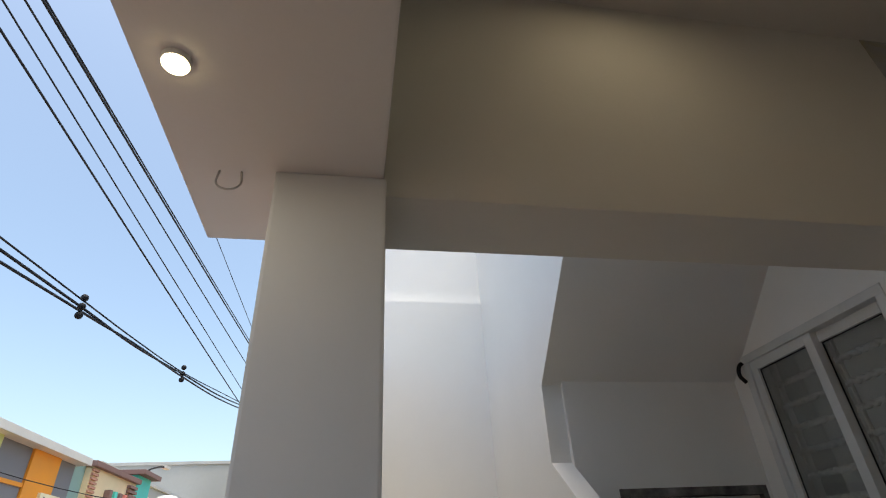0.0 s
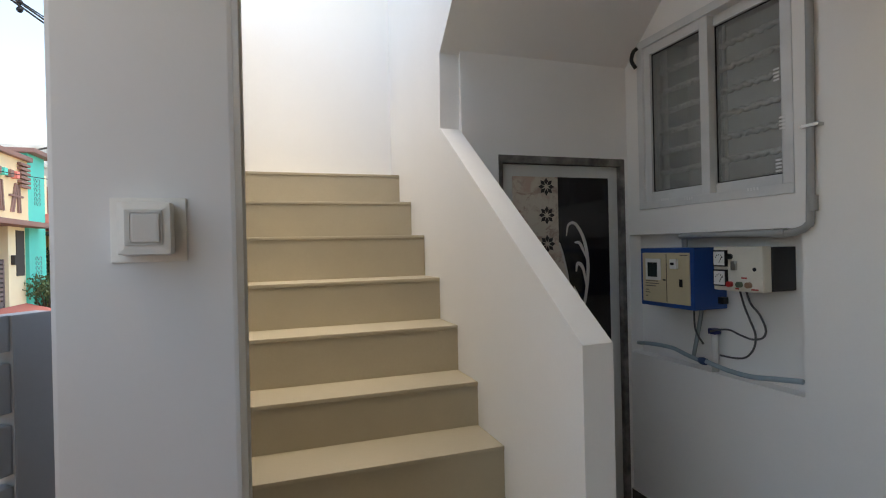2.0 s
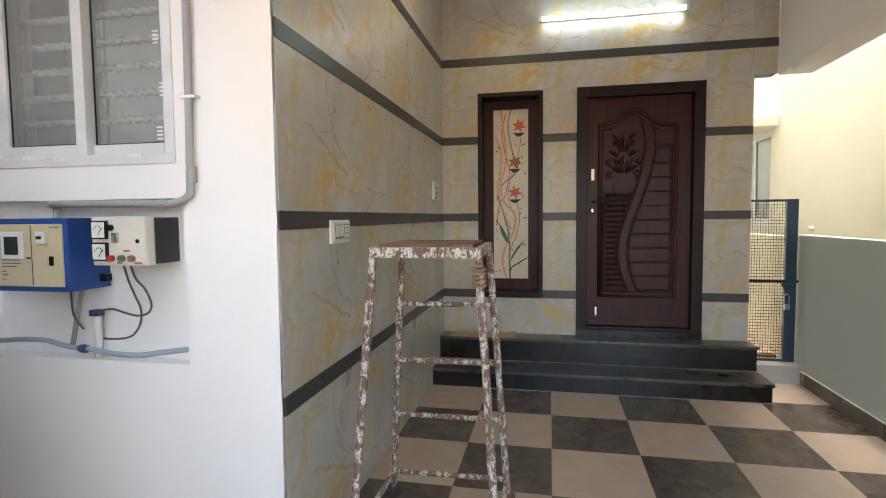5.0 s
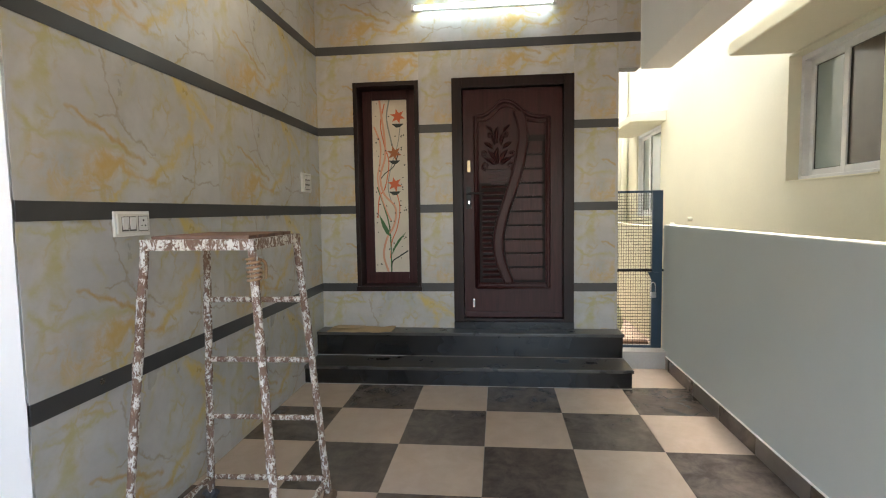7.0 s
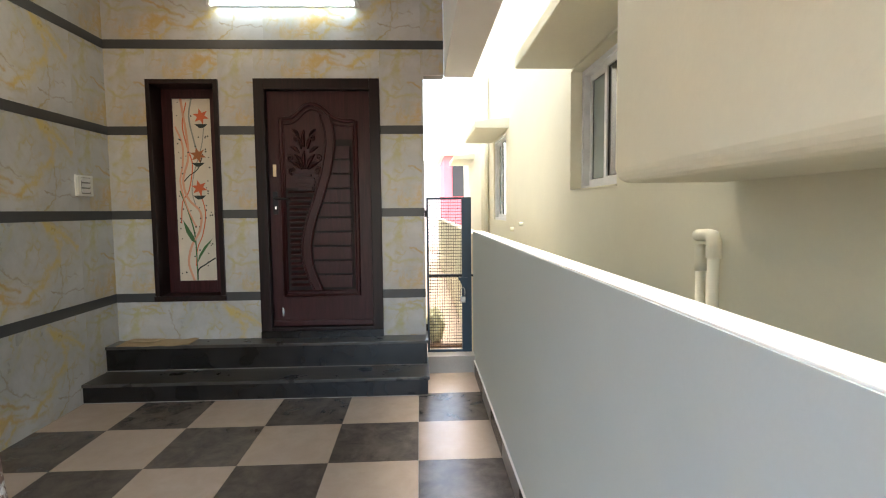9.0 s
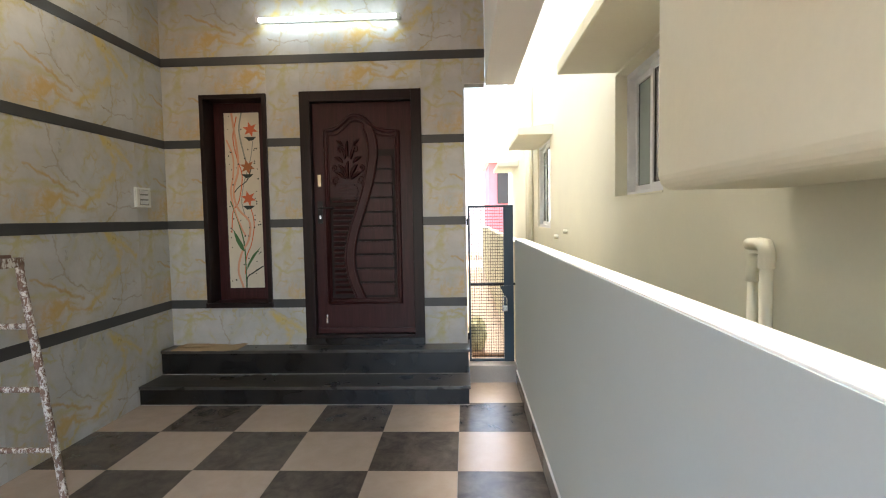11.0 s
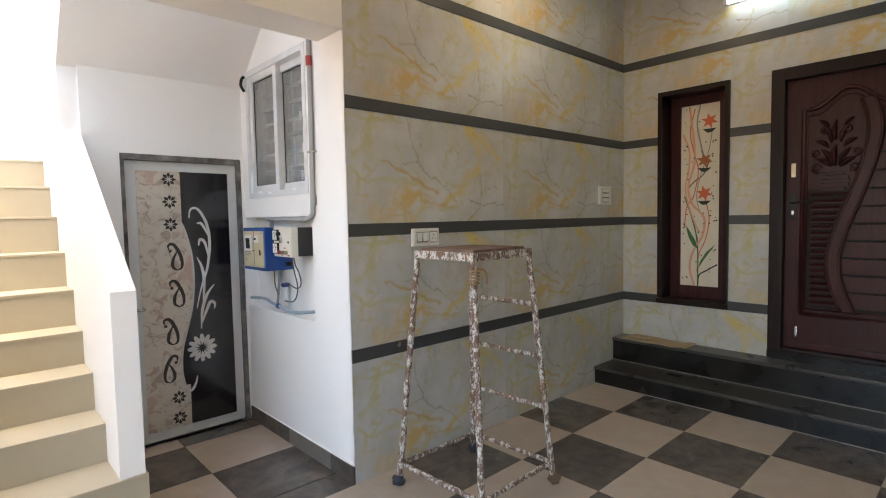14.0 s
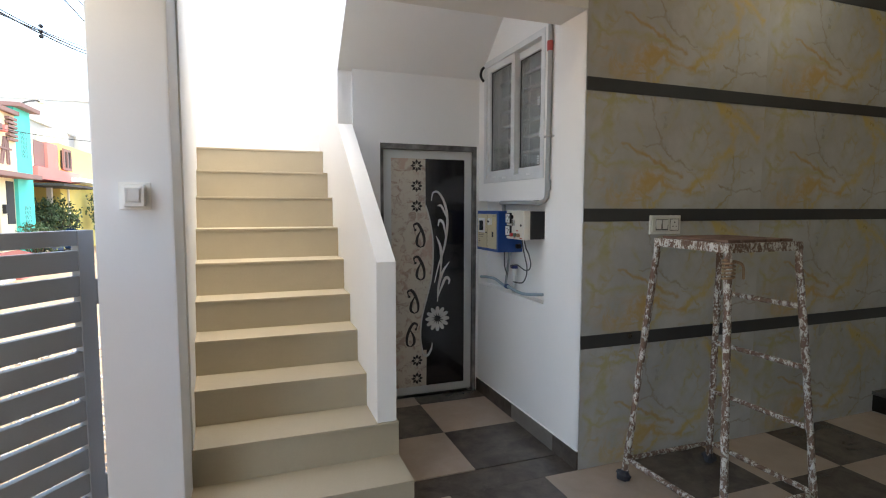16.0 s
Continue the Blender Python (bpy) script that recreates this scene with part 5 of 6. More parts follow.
# ---------------------------------------------------------------- the street
FX = -11.0
GZ = -0.27
P_GREY = paint("facade_grey", (0.23, 0.235, 0.255), 0.8, 0.05, 30, 0.1, 0.7)
P_ORANGE = paint("facade_orange", (0.92, 0.36, 0.04), 0.7, 0.04)
P_CREAM = paint("facade_cream", (0.86, 0.79, 0.55), 0.8, 0.04)
P_PEACH = paint("facade_peach", (0.88, 0.71, 0.45), 0.8, 0.04)
P_TEAL = paint("facade_teal", (0.10, 0.66, 0.57), 0.7, 0.04)
P_DTEAL = paint("facade_dull_teal", (0.27, 0.43, 0.41), 0.8, 0.05)
P_BROWN = paint("facade_brown", (0.27, 0.165, 0.145), 0.8, 0.06)
P_CORAL = paint("facade_coral", (0.82, 0.26, 0.22), 0.8, 0.05)
P_YELLOW = paint("facade_yellow", (0.80, 0.68, 0.22), 0.8, 0.05)
# near-black for dark parts, and for shade painted into the coral porch
P_DARK = paint("facade_dark_and_shade", (0.05, 0.048, 0.046), 0.8, 0.1)
P_STONE = paint("facade_stone", (0.34, 0.30, 0.28), 0.7, 0.25, 12, 0.3, 3.0)
P_RED = paint("red_oxide_cement", (0.36, 0.12, 0.10), 0.8, 0.08)
P_WHITE = paint("facade_white", (0.76, 0.75, 0.70), 0.7, 0.04)
P_BRICK = paint("facade_terracotta", (0.58, 0.30, 0.21), 0.8, 0.08)
P_GATE = paint("gate_grey_brown", (0.20, 0.165, 0.165), 0.6, 0.06)


def fx(a, c, y0, y1, z0, z1, bevel=0.0):
    """A box on the far facades: a and c count outwards from the facade plane."""
    return boxes((FX + a, FX + c, y0, y1, z0, z1), bevel=bevel)


h1 = thing("grey_house", (0, 0, 0), "single-storey grey house with an orange panel and white roof slab", "house")
part("wall", fx(-6, 0, 1.0, 12.50, GZ, 3.95), P_GREY, h1)
part("roof", fx(-6.1, 0.28, 0.9, 12.62, 3.95, 4.10, 0.01), P_WHITE, h1, "white projecting roof slab")
part("orange_panel", fx(0, 0.05, 10.62, 11.72, 1.35, 3.95), P_ORANGE, h1, "bright orange wall panel")
part("lower_panel", fx(0, 0.06, 8.4, 11.75, GZ, 1.35), P_CREAM, h1, "pale cream lower panel")
part("orange_stripe", fx(0, 0.03, 8.6, 10.62, 3.26, 3.33), P_ORANGE, h1)
part("corner_panel", fx(0, 0.08, 8.0, 9.45, 2.95, 3.95), paint("facade_lime", (0.72, 0.74, 0.30), 0.8), h1, "pale lime panel")
part("orange_panel", fx(0, 0.07, 7.2, 8.4, GZ, 1.9), P_ORANGE, h1)
for z in (2.92, 1.84):
    plate_ = part("facade_plate", fx(0.05, 0.11, 11.2, 12.0, z, z + 0.32, 0.005), P_CREAM, h1, "cream plate with a dark arrow")
    part("arrow", prism([(11.33, z + 0.06), (11.33, z + 0.26), (11.55, z + 0.16)], "x", FX + 0.11, FX + 0.125), P_GREY, plate_)
part("roof_hook", tubes(0.02, [(FX - 0.4, 12.2, 4.1), (FX - 0.4, 12.2, 4.28)]), P_DARK, h1)

h2 = thing("teal_house", (0, -0.28, 0), "cream and teal house with a jutting upper front and brown gate", "house")
part("side_wall", fx(-6, -0.02, 12.79, 13.35, GZ, 4.05), P_DTEAL, h2, "dull teal wall")
part("teal_post", fx(-0.1, 0.06, 12.92, 13.08, GZ, 2.25), P_TEAL, h2)
part("porch_back", fx(-1.0, -0.8, 13.35, 16.35, GZ, 2.3), P_STONE, h2, "stone-clad wall in the shaded porch")
up = part("upper_front", fx(-2.4, 0.12, 13.35, 16.35, 2.37, 4.02), P_PEACH, h2, "cream upper front")
part("parapet_cap", fx(-2.5, 0.24, 13.25, 16.4, 4.02, 4.14, 0.01), P_BROWN, h2, "brown parapet cap")
part("canopy", fx(-2.4, 0.52, 12.95, 17.0, 2.24, 2.37, 0.01), P_BROWN, h2, "brown canopy slab")
for k in range(17):
    part("rib", fx(0.12, 0.165, 13.36, 13.70, 2.46 + k * 0.092, 2.51 + k * 0.092), P_BRICK, up)
for y, m in ((14.35, P_BROWN), (14.68, P_TEAL), (15.02, P_BROWN), (15.34, P_CORAL)):
    part("cube_ornament", fx(0.10, 0.26, y, y + 0.17, 3.46, 3.64, 0.01), m, up)
for y, lean in ((14.05, 0.28), (14.17, 0.28), (14.72, -0.06), (14.84, -0.06), (15.25, 0.22), (15.36, 0.22), (15.68, -0.04), (15.78, -0.04)):
    part("bar_ornament", prism([(y, 2.60), (y + 0.06, 2.60), (y + 0.06 + lean * 1.25, 3.36), (y + lean * 1.25, 3.36)], "x", FX + 0.12, FX + 0.16), P_BROWN, up)
part("bar_ornament", fx(0.12, 0.17, 15.2, 15.95, 3.0, 3.05), P_BROWN, up)
for k in range(6):
    part("louvre", fx(0.12, 0.22, 15.72, 16.28, 3.28 + k * 0.115, 3.35 + k * 0.115), P_BROWN, up)
part("pillar", fx(-0.25, 0.03, 15.35, 16.35, GZ, 2.24), P_CREAM, h2)
wn2 = part("window", fx(0.0, 0.05, 15.78, 16.25, 0.95, 2.15), P_DARK, h2, "narrow dark window")
part("meter", fx(0.03, 0.12, 15.48, 15.66, 1.25, 1.5, 0.01), P_DARK, h2)
tower = part("tower", fx(-1.2, 0.12, 16.35, 17.5, GZ, 4.28), P_TEAL, h2, "bright teal tower wall")
part("tower_cap", fx(-1.3, 0.34, 16.2, 17.7, 4.28, 4.40, 0.01), P_BROWN, h2)
rnd = random.Random(3)
for zc in (1.0, 3.2):
    bm = bmesh.new()
    for s in (-1, 1):
        for k in range(6):
            p0 = Vector((FX + 0.125, 16.95, zc + k * 0.13 - 0.3))
            tube(bm, curve_pts([p0, p0 + Vector((0, s * 0.12, 0.10)), p0 + Vector((0, s * 0.2, 0.06)), p0 + Vector((0, s * 0.17, 0.0))], 3), 0.016, 5)
    part("relief_scroll", bm, paint("relief_teal", (0.16, 0.48, 0.44), 0.7), tower)
gate2 = part("gate", fx(-0.1, -0.05, 13.15, 15.32, 0.22, 0.27), P_GATE, h2, "brown slatted metal gate")
for y0 in (13.12, 14.24):
    part("gate_stile", fx(-0.12, -0.05, y0, y0 + 0.07, 0.1, 1.40), P_GATE, gate2)
    part("gate_stile", fx(-0.12, -0.05, y0 + 1.02, y0 + 1.09, 0.1, 1.40), P_GATE, gate2)
    for k in range(11):
        part("gate_slat", fx(-0.1, -0.06, y0 + 0.07, y0 + 1.02, 0.14 + k * 0.115, 0.215 + k * 0.115), P_GATE, gate2)
part("gate_upright", fx(-0.05, -0.02, 13.95, 14.15, 0.1, 1.45), P_GATE, gate2)
part("gate_upright", fx(-0.05, -0.02, 14.3, 14.5, 0.1, 1.45), P_GATE, gate2)
part("wall_cabinet", fx(-0.8, -0.62, 13.75, 14.25, 1.5, 1.9, 0.01), P_WHITE, h2)

h3 = thing("coral_house", (0, 0, 0), "cream and coral house with a shaded porch below", "house")
part("upper_wall", fx(-4, -0.2, 17.3, 18.35, 2.55, 3.95), P_CREAM, h3)
# back wall near-black: the porch's shade is put into its colour
part("porch_back", fx(-4, -2.5, 17.3, 21.6, GZ, 2.6), P_DARK, h3, "deep porch back in near-black painted shade")
part("coral_band", fx(-3, 0.25, 17.25, 21.5, 2.32, 2.70), P_CORAL, h3, "coral balcony band")
part("coral_panel", fx(-3, -0.1, 19.3, 20.35, 2.70, 3.65), P_CORAL, h3)
part("stair_panel", fx(-3, -0.18, 18.35, 19.3, 2.70, 3.62), P_BROWN, h3)
for y, z, r in ((17.52, 3.55, 0.2), (17.52, 3.2, 0.2), (17.95, 3.62, 0.13), (17.95, 3.32, 0.13), (17.95, 3.06, 0.11)):
    bm = bmesh.new()
    disc(bm, (FX - 0.2, y, z), (1, 0, 0), r, 0.04, 18)
    part("round_ornament", bm, P_CORAL, h3, "red round ornament")
for y in (17.5, 19.3, 21.1):
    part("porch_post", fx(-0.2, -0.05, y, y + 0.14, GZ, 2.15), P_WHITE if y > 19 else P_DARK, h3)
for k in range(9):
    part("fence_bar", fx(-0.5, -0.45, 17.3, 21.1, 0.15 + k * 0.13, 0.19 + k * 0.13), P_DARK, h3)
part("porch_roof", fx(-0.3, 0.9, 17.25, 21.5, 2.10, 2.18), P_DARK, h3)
h4 = thing("yellow_house", (0, -2.3, 0), "yellow painted house farther along the street", "house")
part("wall", fx(-5, -0.1, 22.7, 31.0, GZ, 3.75), P_YELLOW, h4)
part("canopy", fx(-1, 0.6, 22.7, 30.0, 2.35, 2.5), P_WHITE, h4)
w4 = part("window", fx(-0.1, 0.0, 22.9, 23.6, 2.85, 3.5), P_DARK, h4)
part("window_frame", boxes(*[(FX - 0.02, FX + 0.04, a, c, e, f_) for a, c, e, f_ in cut((22.8, 23.7, 2.78, 3.57), [(22.92, 23.2, 2.88, 3.47), (23.3, 23.58, 2.88, 3.47)])]), P_BROWN, w4)
h5 = thing("grey_block", (0, 0, 0), "large plain grey building behind the street row", "building")
part("wall", boxes((-30, -14.2, 21.5, 60, GZ, 5.5)), paint("far_grey", (0.42, 0.42, 0.42), 0.9, 0.04), h5)
part("parapet", boxes((-30.1, -14.1, 21.4, 60.1, 5.5, 5.62)), paint("far_grey_light", (0.52, 0.52, 0.51), 0.9, 0.04), h5)
tank = solid("water_tank", tubes([0.55, 0.62, 0.62, 0.6, 0.4, 0.2], [(-13.2, 27, 3.6), (-13.2, 27, 3.8), (-13.2, 27, 4.6), (-13.2, 27, 4.8), (-13.2, 27, 5.0), (-13.2, 27, 5.05)], seg=20), P_WHITE, "white plastic roof water tank", "water tank", smooth=False)
solid("tank_stand", boxes((-13.9, -12.5, 26.3, 27.7, 3.3, 3.6)), P_WHITE, "low white masonry base under the water tank", "tank stand")
lamp = thing("street_lamp", (-11.6, 18.6, 0), "thin street lamp with a bent arm above the roofs", "street lamp")
part("pole", tubes(0.045, [(0, 0, GZ), (0, 0, 4.7)]), P_DARK, lamp)
part("arm", tubes(0.03, curve_pts([(0, 0, 4.6), (0.05, 0.25, 4.85), (0.15, 0.9, 5.05), (0.2, 1.3, 5.1)], 4)), P_DARK, lamp)
part("lamp_head", boxes((0.12, 0.30, 1.2, 1.6, 5.05, 5.14), bevel=0.02), P_WHITE, lamp)
h6 = thing("pink_house", (0, 0, 0), "pink painted house at the end of the side passage", "house")
part("wall", boxes((15.0, 19.0, -4.6, -3.45, GZ, 3.4)), paint("facade_pink", (0.74, 0.20, 0.22), 0.8), h6)
part("roof", boxes((14.7, 19.0, -4.8, -3.3, 3.4, 3.6)), P_WHITE, h6)
part("window", boxes((14.95, 15.0, -4.2, -3.75, 1.9, 3.1)), P_DARK, h6)
h7 = thing("cream_house", (0, 0, 0), "cream painted house end behind the passage", "house")
part("wall", boxes((21.0, 30.0, -3.6, 6.0, GZ, 3.6)), P_WHITE, h7)
part("roof", boxes((20.8, 30.0, -3.0, 6.2, 3.6, 3.75)), P_WHITE, h7)

# ramps, planter and kerb
ramp1 = solid("entry_ramp", prism([(FX + 0.06, GZ), (FX + 1.35, GZ), (FX + 1.15, -0.12), (FX + 0.06, 0.20)], "y", 12.45, 16.0), P_RED, "red cement entry ramp in front of the brown gate", "ramp", "entry ramps")
part("drain_slot", prism([(FX + 0.5, 14.3), (FX + 0.62, 14.25), (FX + 1.5, 15.1), (FX + 1.42, 15.2)], "z", -0.02, 0.06), P_DARK, ramp1)
solid("entry_ramp", prism([(FX + 0.09, GZ), (FX + 2.0, GZ), (FX + 1.3, 0.0), (FX + 0.09, 0.12)], "y", 5.5, 9.6), P_RED, "wide red cement ramp before the grey house", "ramp", "entry ramps")
kerb = thing("planter_kerb", (0, 0, 0), "low pale cement kerb round a strip of dry debris", "kerb")
part("kerb_side", fx(1.1, 1.2, 9.6, 12.4, GZ, -0.08), P_WHITE, kerb)
part("kerb_side", fx(0.06, 1.2, 12.4, 12.5, GZ, -0.08), P_WHITE, kerb)


def scatter(name, label, n, area, size, mat, seed, zfun, cat):
    """Many small flat-sided bits, joined as one heap."""
    r = random.Random(seed)
    bm = bmesh.new()
    for _ in range(n):
        c = Vector((r.uniform(*area[0]), r.uniform(*area[1]), 0))
        c.z = zfun(c.x, c.y, r)
        s = r.uniform(*size)
        q = Euler((r.uniform(0, 6), r.uniform(0, 6), r.uniform(0, 6))).to_matrix()
        v = [bm.verts.new(c + q @ (Vector(p) * s)) for p in ((1, 0.1, -0.4), (-0.7, 0.8, -0.3), (-0.5, -0.9, -0.4), (0.05, 0.1, 0.7))]
        for f in ((0, 1, 3), (1, 2, 3), (2, 0, 3), (0, 2, 1)):
            bm.faces.new([v[i] for i in f])
    return solid(name, bm, mat, label, cat, kind="stuff")


scatter("dry_debris", "heap of dry leaves and rubble in the planter strip", 1500, ((FX + 0.1, FX + 1.08), (9.7, 12.35)), (0.02, 0.07), paint("dry_debris", (0.36, 0.26, 0.16), 0.95, 0.3, 9, 0.3, 3.0), 5, lambda x, y, r: GZ + 0.05 + r.random() * 0.16, "debris")
scatter("street_gravel", "pale gravel and rubble beside the gate", 2600, ((-7.2, -5.25), (0.4, 5.5)), (0.008, 0.032), paint("pale_gravel", (0.55, 0.53, 0.50), 0.95, 0.25, 20, 0.3, 6.0), 6, lambda x, y, r: GZ + 0.012, "gravel")
solid("entry_ramp", prism([(-5.16, GZ), (-6.6, GZ), (-5.6, -0.04), (-5.16, -0.02)], "y", -3.0, 0.3), P_RED, "red cement ramp below the street gate", "ramp", "entry ramps")


def leaf_cloud(bm, rnd_, centre, radii, n, size):
    """Small folded leaves spread through and over a lumpy volume."""
    for _ in range(n):
        d = Vector((rnd_.gauss(0, 1), rnd_.gauss(0, 1), rnd_.gauss(0, 1))).normalized()
        r = rnd_.uniform(0.45, 1.0) ** 0.6 * (0.75 + 0.5 * noise.noise(d * 2.2 + Vector(centre)))
        c = Vector((centre[0] + d.x * radii[0] * r, centre[1] + d.y * radii[1] * r, max(GZ + 0.03, centre[2] + d.z * radii[2] * r)))
        q = Euler((rnd_.uniform(0, 6.28), rnd_.uniform(0, 6.28), rnd_.uniform(0, 6.28))).to_matrix()
        s = size * rnd_.uniform(0.6, 1.4)
        v = [bm.verts.new(c + q @ (Vector(p) * s)) for p in ((0, 0, 0), (0.5, 0.35, 0.12), (1.1, 0, -0.05), (0.5, -0.35, 0.12))]
        bm.faces.new((v[0], v[1], v[2]))
        bm.faces.new((v[0], v[2], v[3]))


def leaf_mat(name, a, c):
    m, nt, b = shader(name, 0.6)
    geo = nt.nodes.new("ShaderNodeNewGeometry")
    nt.links.new(mixed(nt, geo.outputs["Random Per Island"], a, c), b.inputs["Base Color"])
    return m


LEAF = leaf_mat("leaf_green", (0.025, 0.055, 0.02), (0.10, 0.15, 0.055))


def shrub(at, radii, n, size, label, seed):
    o = thing("shrub", at, label, "shrub", "street shrubs")
    r = random.Random(seed)
    bm = bmesh.new()
    for k in range(9):
        a = k * 0.7
        tip = (radii[0] * 0.7 * math.cos(a), radii[1] * 0.7 * math.sin(a), radii[2] * (0.9 + 0.4 * r.random()))
        tube(bm, [(0, 0, 0), (tip[0] * 0.4, tip[1] * 0.4, tip[2] * 0.6), tip], [0.03, 0.018, 0.006], 5)
    part("stems", bm, paint("stem_brown", (0.12, 0.08, 0.05), 0.9), o)
    bm = bmesh.new()
    for k in range(7):
        a = k * math.tau / 7
        leaf_cloud(bm, r, (radii[0] * 0.45 * math.cos(a), radii[1] * 0.5 * math.sin(a), radii[2] * r.uniform(0.5, 1.2)), tuple(q * 0.55 for q in radii), n // 7, size)
    part("foliage", bm, LEAF, o)


shrub((-10.75, 16.75, GZ), (0.7, 1.1, 0.75), 1900, 0.075, "leafy green shrub by the teal tower", 11)
shrub((-10.85, 19.0, GZ), (0.8, 1.3, 1.3), 2400, 0.085, "tall dark green shrub before the shaded porch", 12)
shrub((-10.2, 23.5, GZ), (0.9, 1.6, 2.0), 2400, 0.10, "tall green shrub beside the yellow house", 13)


def scooter():
    o = thing("scooter", (-10.42, 17.75, GZ, 0, 0, 70), "dark blue motor scooter parked on the dirt", "scooter")
    blue = paint("scooter_blue", (0.02, 0.05, 0.12), 0.25, 0.05)
    tyre = flat("rubber", (0.012, 0.012, 0.012), 0.8)
    for x in (-0.62, 0.62):
        bm = bmesh.new()
        n = 22
        pts = [(x + 0.2 * math.cos(k * math.tau / n), 0, 0.23 + 0.2 * math.sin(k * math.tau / n)) for k in range(n + 1)]
        tube(bm, pts, 0.045, 8)
        wheel = part("wheel", bm, tyre, o, "black tyre", True)
        bm = bmesh.new()
        disc(bm, (x, -0.03, 0.23), (0, 1, 0), 0.14, 0.06, 18)
        part("rim", bm, CHROME, wheel)
    part("body", prism([(-0.95, 0.62), (-0.85, 0.42), (-0.3, 0.32), (0.0, 0.3), (0.02, 0.72), (-0.3, 0.74)], "y", -0.14, 0.14, 0.04), blue, o)
    part("footboard", boxes((-0.02, 0.42, -0.15, 0.15, 0.27, 0.33), bevel=0.02), tyre, o)
    part("front_shield", prism([(0.36, 0.3), (0.46, 0.3), (0.58, 0.75), (0.52, 1.0), (0.45, 1.0)], "y", -0.17, 0.17, 0.04), blue, o)
    part("fender", prism([(0.42, 0.4), (0.62, 0.48), (0.85, 0.38), (0.84, 0.34), (0.6, 0.42), (0.44, 0.35)], "y", -0.07, 0.07, 0.02), blue, o)
    part("seat", prism([(-0.92, 0.74), (0.0, 0.72), (0.02, 0.78), (-0.5, 0.84), (-0.92, 0.83)], "y", -0.13, 0.13, 0.03), tyre, o)
    part("handlebar", tubes(0.018, curve_pts([(0.38, -0.33, 1.03), (0.48, -0.15, 1.06), (0.5, 0, 1.04), (0.48, 0.15, 1.06), (0.38, 0.33, 1.03)], 4)), tyre, o, smooth=True)
    bm = bmesh.new()
    disc(bm, (0.52, 0, 0.92), (1, 0, 0.1), 0.08, 0.06, 16)
    part("headlight", bm, PLASTIC, o)
    for s in (-1, 1):
        part("mirror", tubes([0.007, 0.007, 0.045, 0.03], [(0.45, s * 0.22, 1.06), (0.42, s * 0.27, 1.22), (0.42, s * 0.28, 1.24), (0.42, s * 0.30, 1.30)]), tyre, o)


scooter()

# overhead wires along the street
WIRE = flat("wire_black", (0.015, 0.017, 0.022), 0.6)


def wire(name, pts, r, label, grp):
    return solid(name, tubes(r, pts, seg=6), WIRE, label, "wire", grp, smooth=True)


def span(y0, z0, y1, z1, x=-7.0):
    """A straight run past two places, drawn on both ways, with slight sag."""
    s = (z1 - z0) / (y1 - y0)
    return [(x, y, z0 + s * (y - y0) + 0.0006 * (y - y0) * (y - y1)) for y in range(-14, 46, 3)]


for y0, z0, y1, z1, r in ((1.19, 4.33, 8.38, 4.37, 0.008), (1.09, 4.48, 9.0, 4.63, 0.006), (1.19, 4.66, 9.25, 5.15, 0.007), (1.3, 4.82, 9.23, 5.55, 0.010), (1.34, 4.85, 9.3, 5.62, 0.007), (5.62, 5.85, 9.18, 5.88, 0.006)):
    wire("overhead_wire", span(y0, z0, y1, z1), r, "thin black overhead wire along the street", "overhead wires")
bx = [(-5.37, -3.0, 2.55), (-5.7, -2.2, 2.36), (-5.95, -1.3, 2.30), (-5.88, -0.3, 2.34), (-5.847, 0.669, 2.423), (-5.82, 1.1, 2.46), (-5.80, 1.68, 2.526), (-5.79, 2.6, 2.66), (-5.78, 4.2, 2.95), (-5.8, 7.0, 3.5), (-5.9, 12.0, 4.6)]
for k, (dz, wob) in enumerate(((0.03, 0.0), (-0.005, 0.012), (-0.035, -0.010))):
    pts = curve_pts([(x, y, z + dz * (0.6 + 0.4 * math.cos(y * 2)) + wob * math.sin(y * 3.1 + k)) for x, y, z in bx], 8)
    wire("service_cable", pts, 0.0045 if k else 0.003, "sagging black service cable bundle", "service cables")
for x, y, z in ((-5.847, 0.669, 2.423), (-5.80, 1.68, 2.526), (-5.785, 3.3, 2.785)):
    o = thing("cable_spacer", (x, y, z), "dark clip holding the service cables apart", "clip", "cable clips")
    for dz in (0.032, 0.0, -0.032):
        bm = bmesh.new()
        bmesh.ops.create_uvsphere(bm, u_segments=10, v_segments=6, radius=0.013)
        bmesh.ops.translate(bm, vec=(0, 0, dz), verts=bm.verts)
        part("bead", bm, WIRE, o, smooth=True)
wire("cross_wire", [(FX + 0.4 + 0.3 * k, 7.5 + k * 0.6, 2.95 + 0.01 * (k - 6) ** 2) for k in range(16)], 0.008, "thin black wire slung across the facades", "overhead wires")

# plain grey building behind the street houses
far = thing("far_building", (-20.0, 37.0, 0), "plain pale grey building behind the street houses", "building")
part("wall", boxes((-9.0, 9.5, -3.0, 3.0, -0.3, 7.55)), paint("pale_grey_render", (0.48, 0.48, 0.46), 0.8, 0.06, 6, 0.2, 0.3), far)
part("parapet", boxes((-9.1, 9.6, -3.1, 3.1, 7.55, 7.72)), paint("parapet_render", (0.55, 0.54, 0.52), 0.8), far)


# ---------------------------------------------------------------- tiles of walls and floors
BANDS = [(0.672, 0.745), (1.360, 1.430), (2.043, 2.112), (2.727, 2.798)]
ROWS_Z = [(0.0, 0.672), (0.745, 1.360), (1.430, 2.043), (2.112, 2.727), (2.798, CEIL)]
TILE_W = 1.27
tile_cache = {}


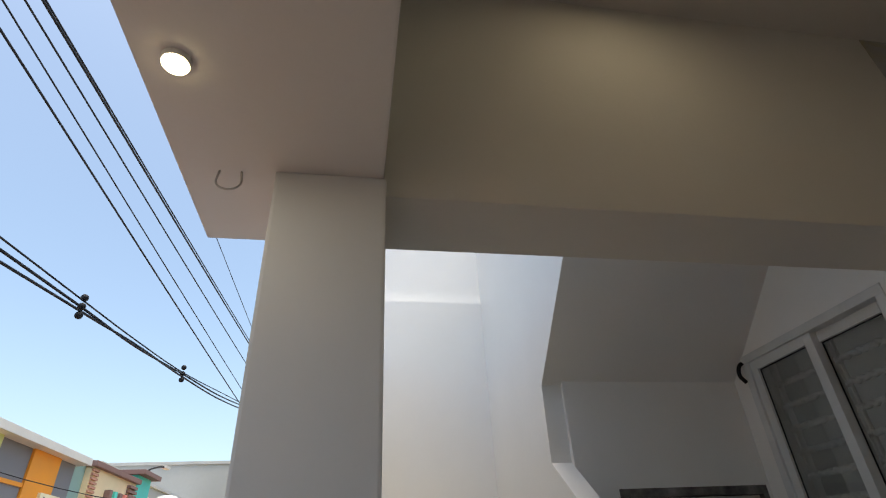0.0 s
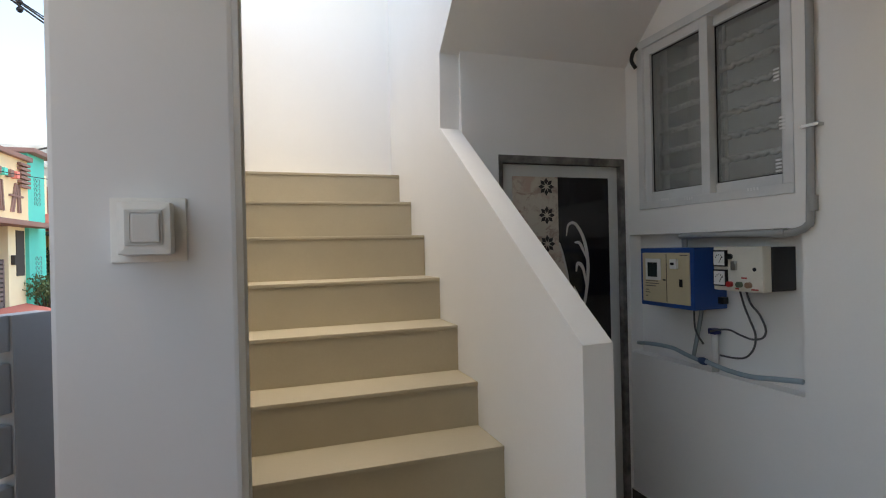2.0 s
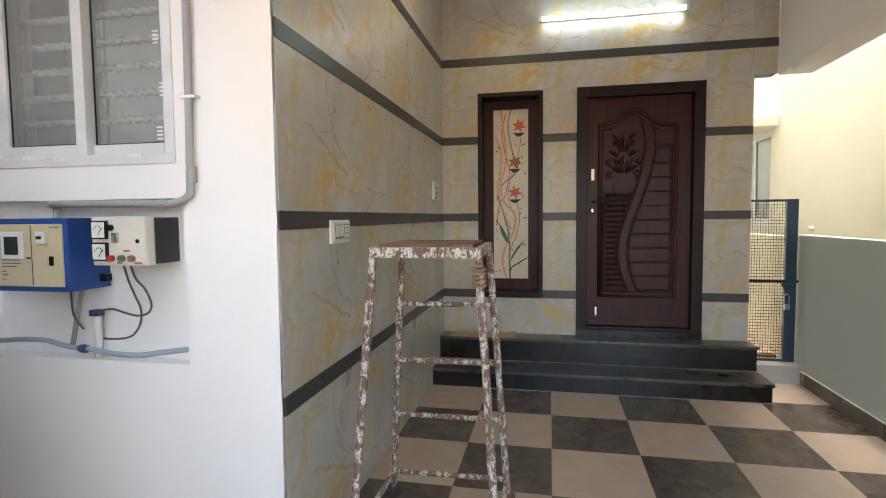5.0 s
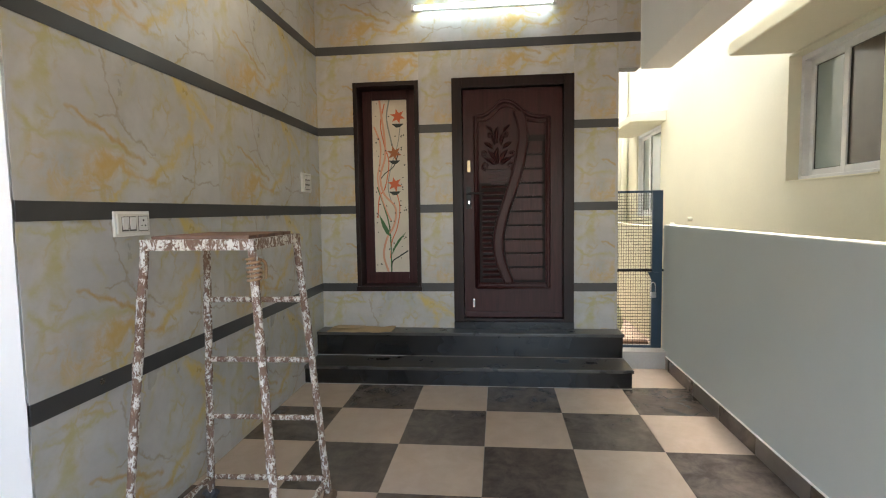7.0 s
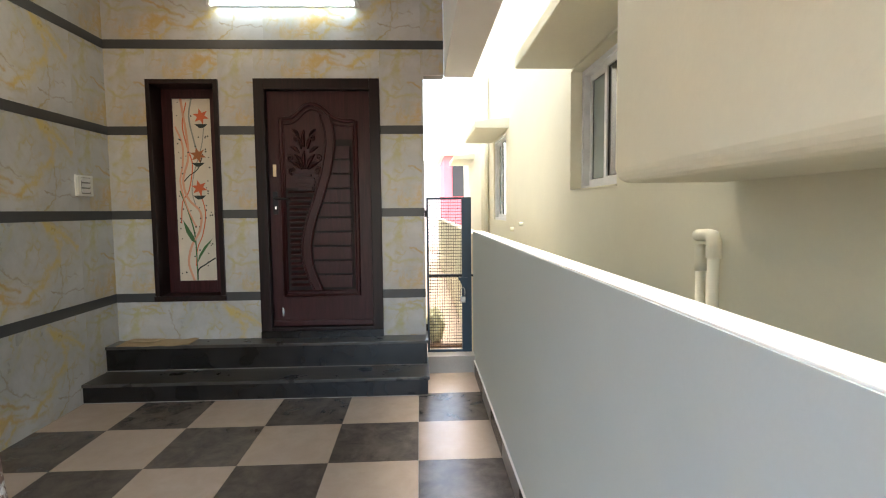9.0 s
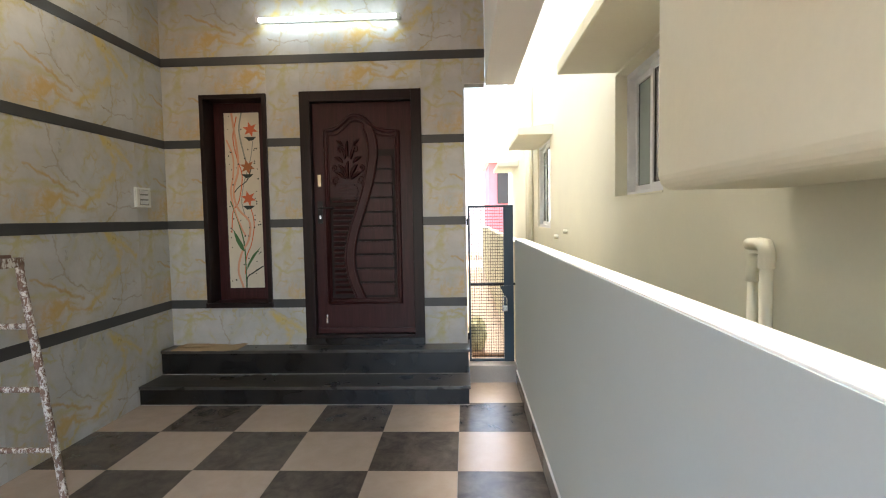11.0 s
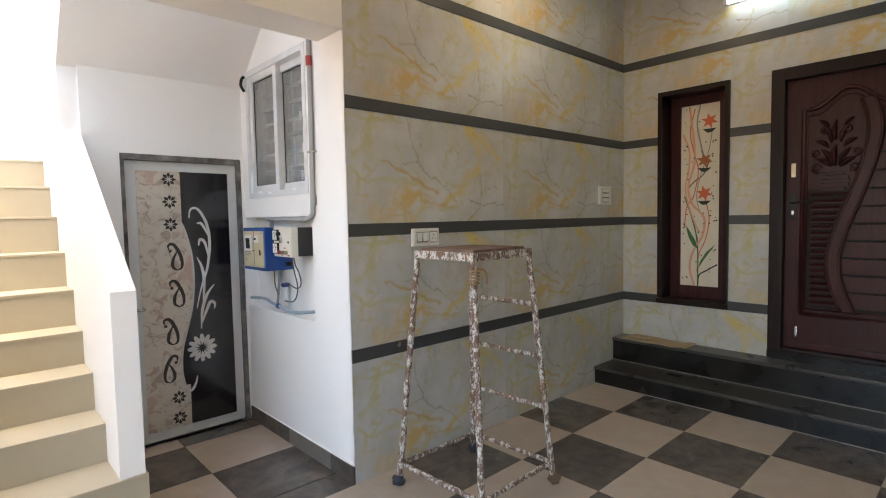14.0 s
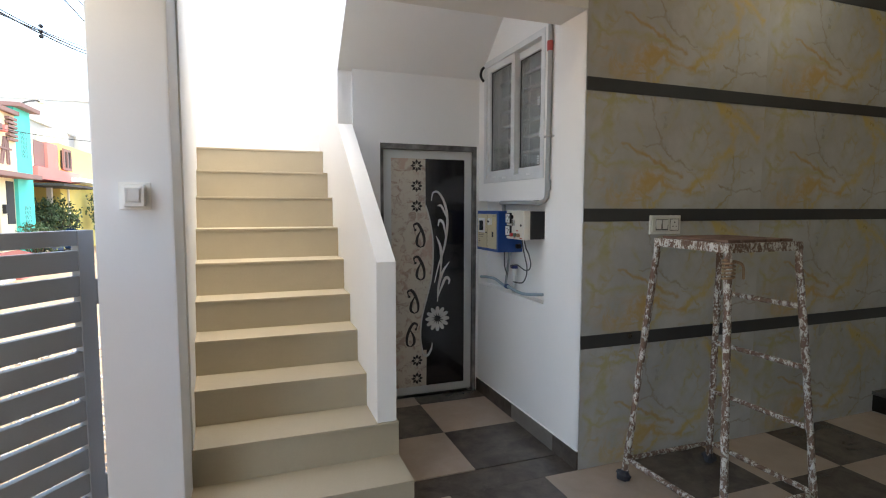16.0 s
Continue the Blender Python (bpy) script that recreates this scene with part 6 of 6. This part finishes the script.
def wall_tile(name, w, h, material, parent, origin, turned):
    """A thin tile in the plane of its wall; origin is its lower left corner as one faces it, offset keeps the print in step."""
    key = (name, round(w, 3), round(h, 3), material.name)
    if key not in tile_cache:
        bm = boxes((0, w, 0, 0.012, 0, h))
        tile_cache[key] = finish(name, bm, material)
    ob = new(name, tile_cache[key])
    ob.parent = parent
    ob.matrix_local = pose(*origin, 0, 0, turned)
    return ob


for z0, z1 in ROWS_Z:
    x = X_W
    while x < -0.01:
        w = min(TILE_W, -x) - 0.0004
        wall_tile("tile", w, z1 - z0 - 0.0004, MARBLE, wall_n, (x, 0.0, z0), 0)
        x += TILE_W
    y = 0.0
    while y > -2.73:
        a, c = max(y - TILE_W, -2.56 if z0 < 2.5 else -2.73), y
        if c - a > 0.01:
            holes = [(-SW[1], -SW[0], SW[2], SW[3]), (-FD[1], -FD[0], FD[2], FD[3])]
            if z0 < 2.52 < z1:
                holes.append((2.56, 2.8, 0.0, 2.52))
                a = max(y - TILE_W, -2.73)
            for p, q, e, f in cut((-c, -a, z0, z1), holes):
                wall_tile("tile", q - p - 0.0004, f - e - 0.0004, MARBLE, wall_e, (0.0, -p, e), -90)
        y -= TILE_W
for z0, z1 in BANDS:
    wall_tile("band", -X_W, z1 - z0, BAND, wall_n, (X_W, -0.003, z0), 0)
    for p, q, e, f in cut((0.0, 2.56 if z0 < 2.5 else 2.73, z0, z1), [(-SW[1], -SW[0], SW[2], SW[3]), (-FD[1], -FD[0], FD[2], FD[3])]):
        wall_tile("band", q - p, f - e, BAND, wall_e, (-0.003, -p, e), -90)

floor_cache = {}


def floor_piece(x0, x1, y0, y1, material):
    key = (round(x1 - x0, 3), round(y1 - y0, 3), material.name)
    if key not in floor_cache:
        floor_cache[key] = finish("tile", boxes((0.0012, x1 - x0 - 0.0012, 0.0012, y1 - y0 - 0.0012, -0.008, 0.0)), material)
    ob = new("tile", floor_cache[key])
    ob.parent = floor
    ob.matrix_local = pose(x0, y0, 0)


PX, PY = 0.54, 0.508
for i in range(-9, 3):
    for j in range(-5, 2):
        x0, x1 = -1.0 + i * PX, -1.0 + (i + 1) * PX
        y0, y1 = -0.968 + j * PY, -0.968 + (j + 1) * PY
        x0, x1, y0, y1 = max(x0, -5.45), min(x1, 0.1), max(y0, Y_R), min(y1, 0.0)
        if x1 - x0 > 0.02 and y1 - y0 > 0.02:
            floor_piece(x0, x1, y0, y1, TLIGHT if (i + j) % 2 else TDARK)
for i in range(-2, 3):
    for j in range(-2, 2):
        x0, x1 = max(-3.475 + i * 0.52, -3.913), min(-3.475 + (i + 1) * 0.52, X_W)
        y0, y1 = max(0.70 + j * 0.50, 0.19), min(0.70 + (j + 1) * 0.50, Y_B)
        if x1 - x0 > 0.02 and y1 - y0 > 0.02:
            floor_piece(x0, x1, y0, y1, TDARK if (i + j) % 2 else TLIGHT)
floor_piece(-3.905, X_W, 0.0, 0.19, TDARK)
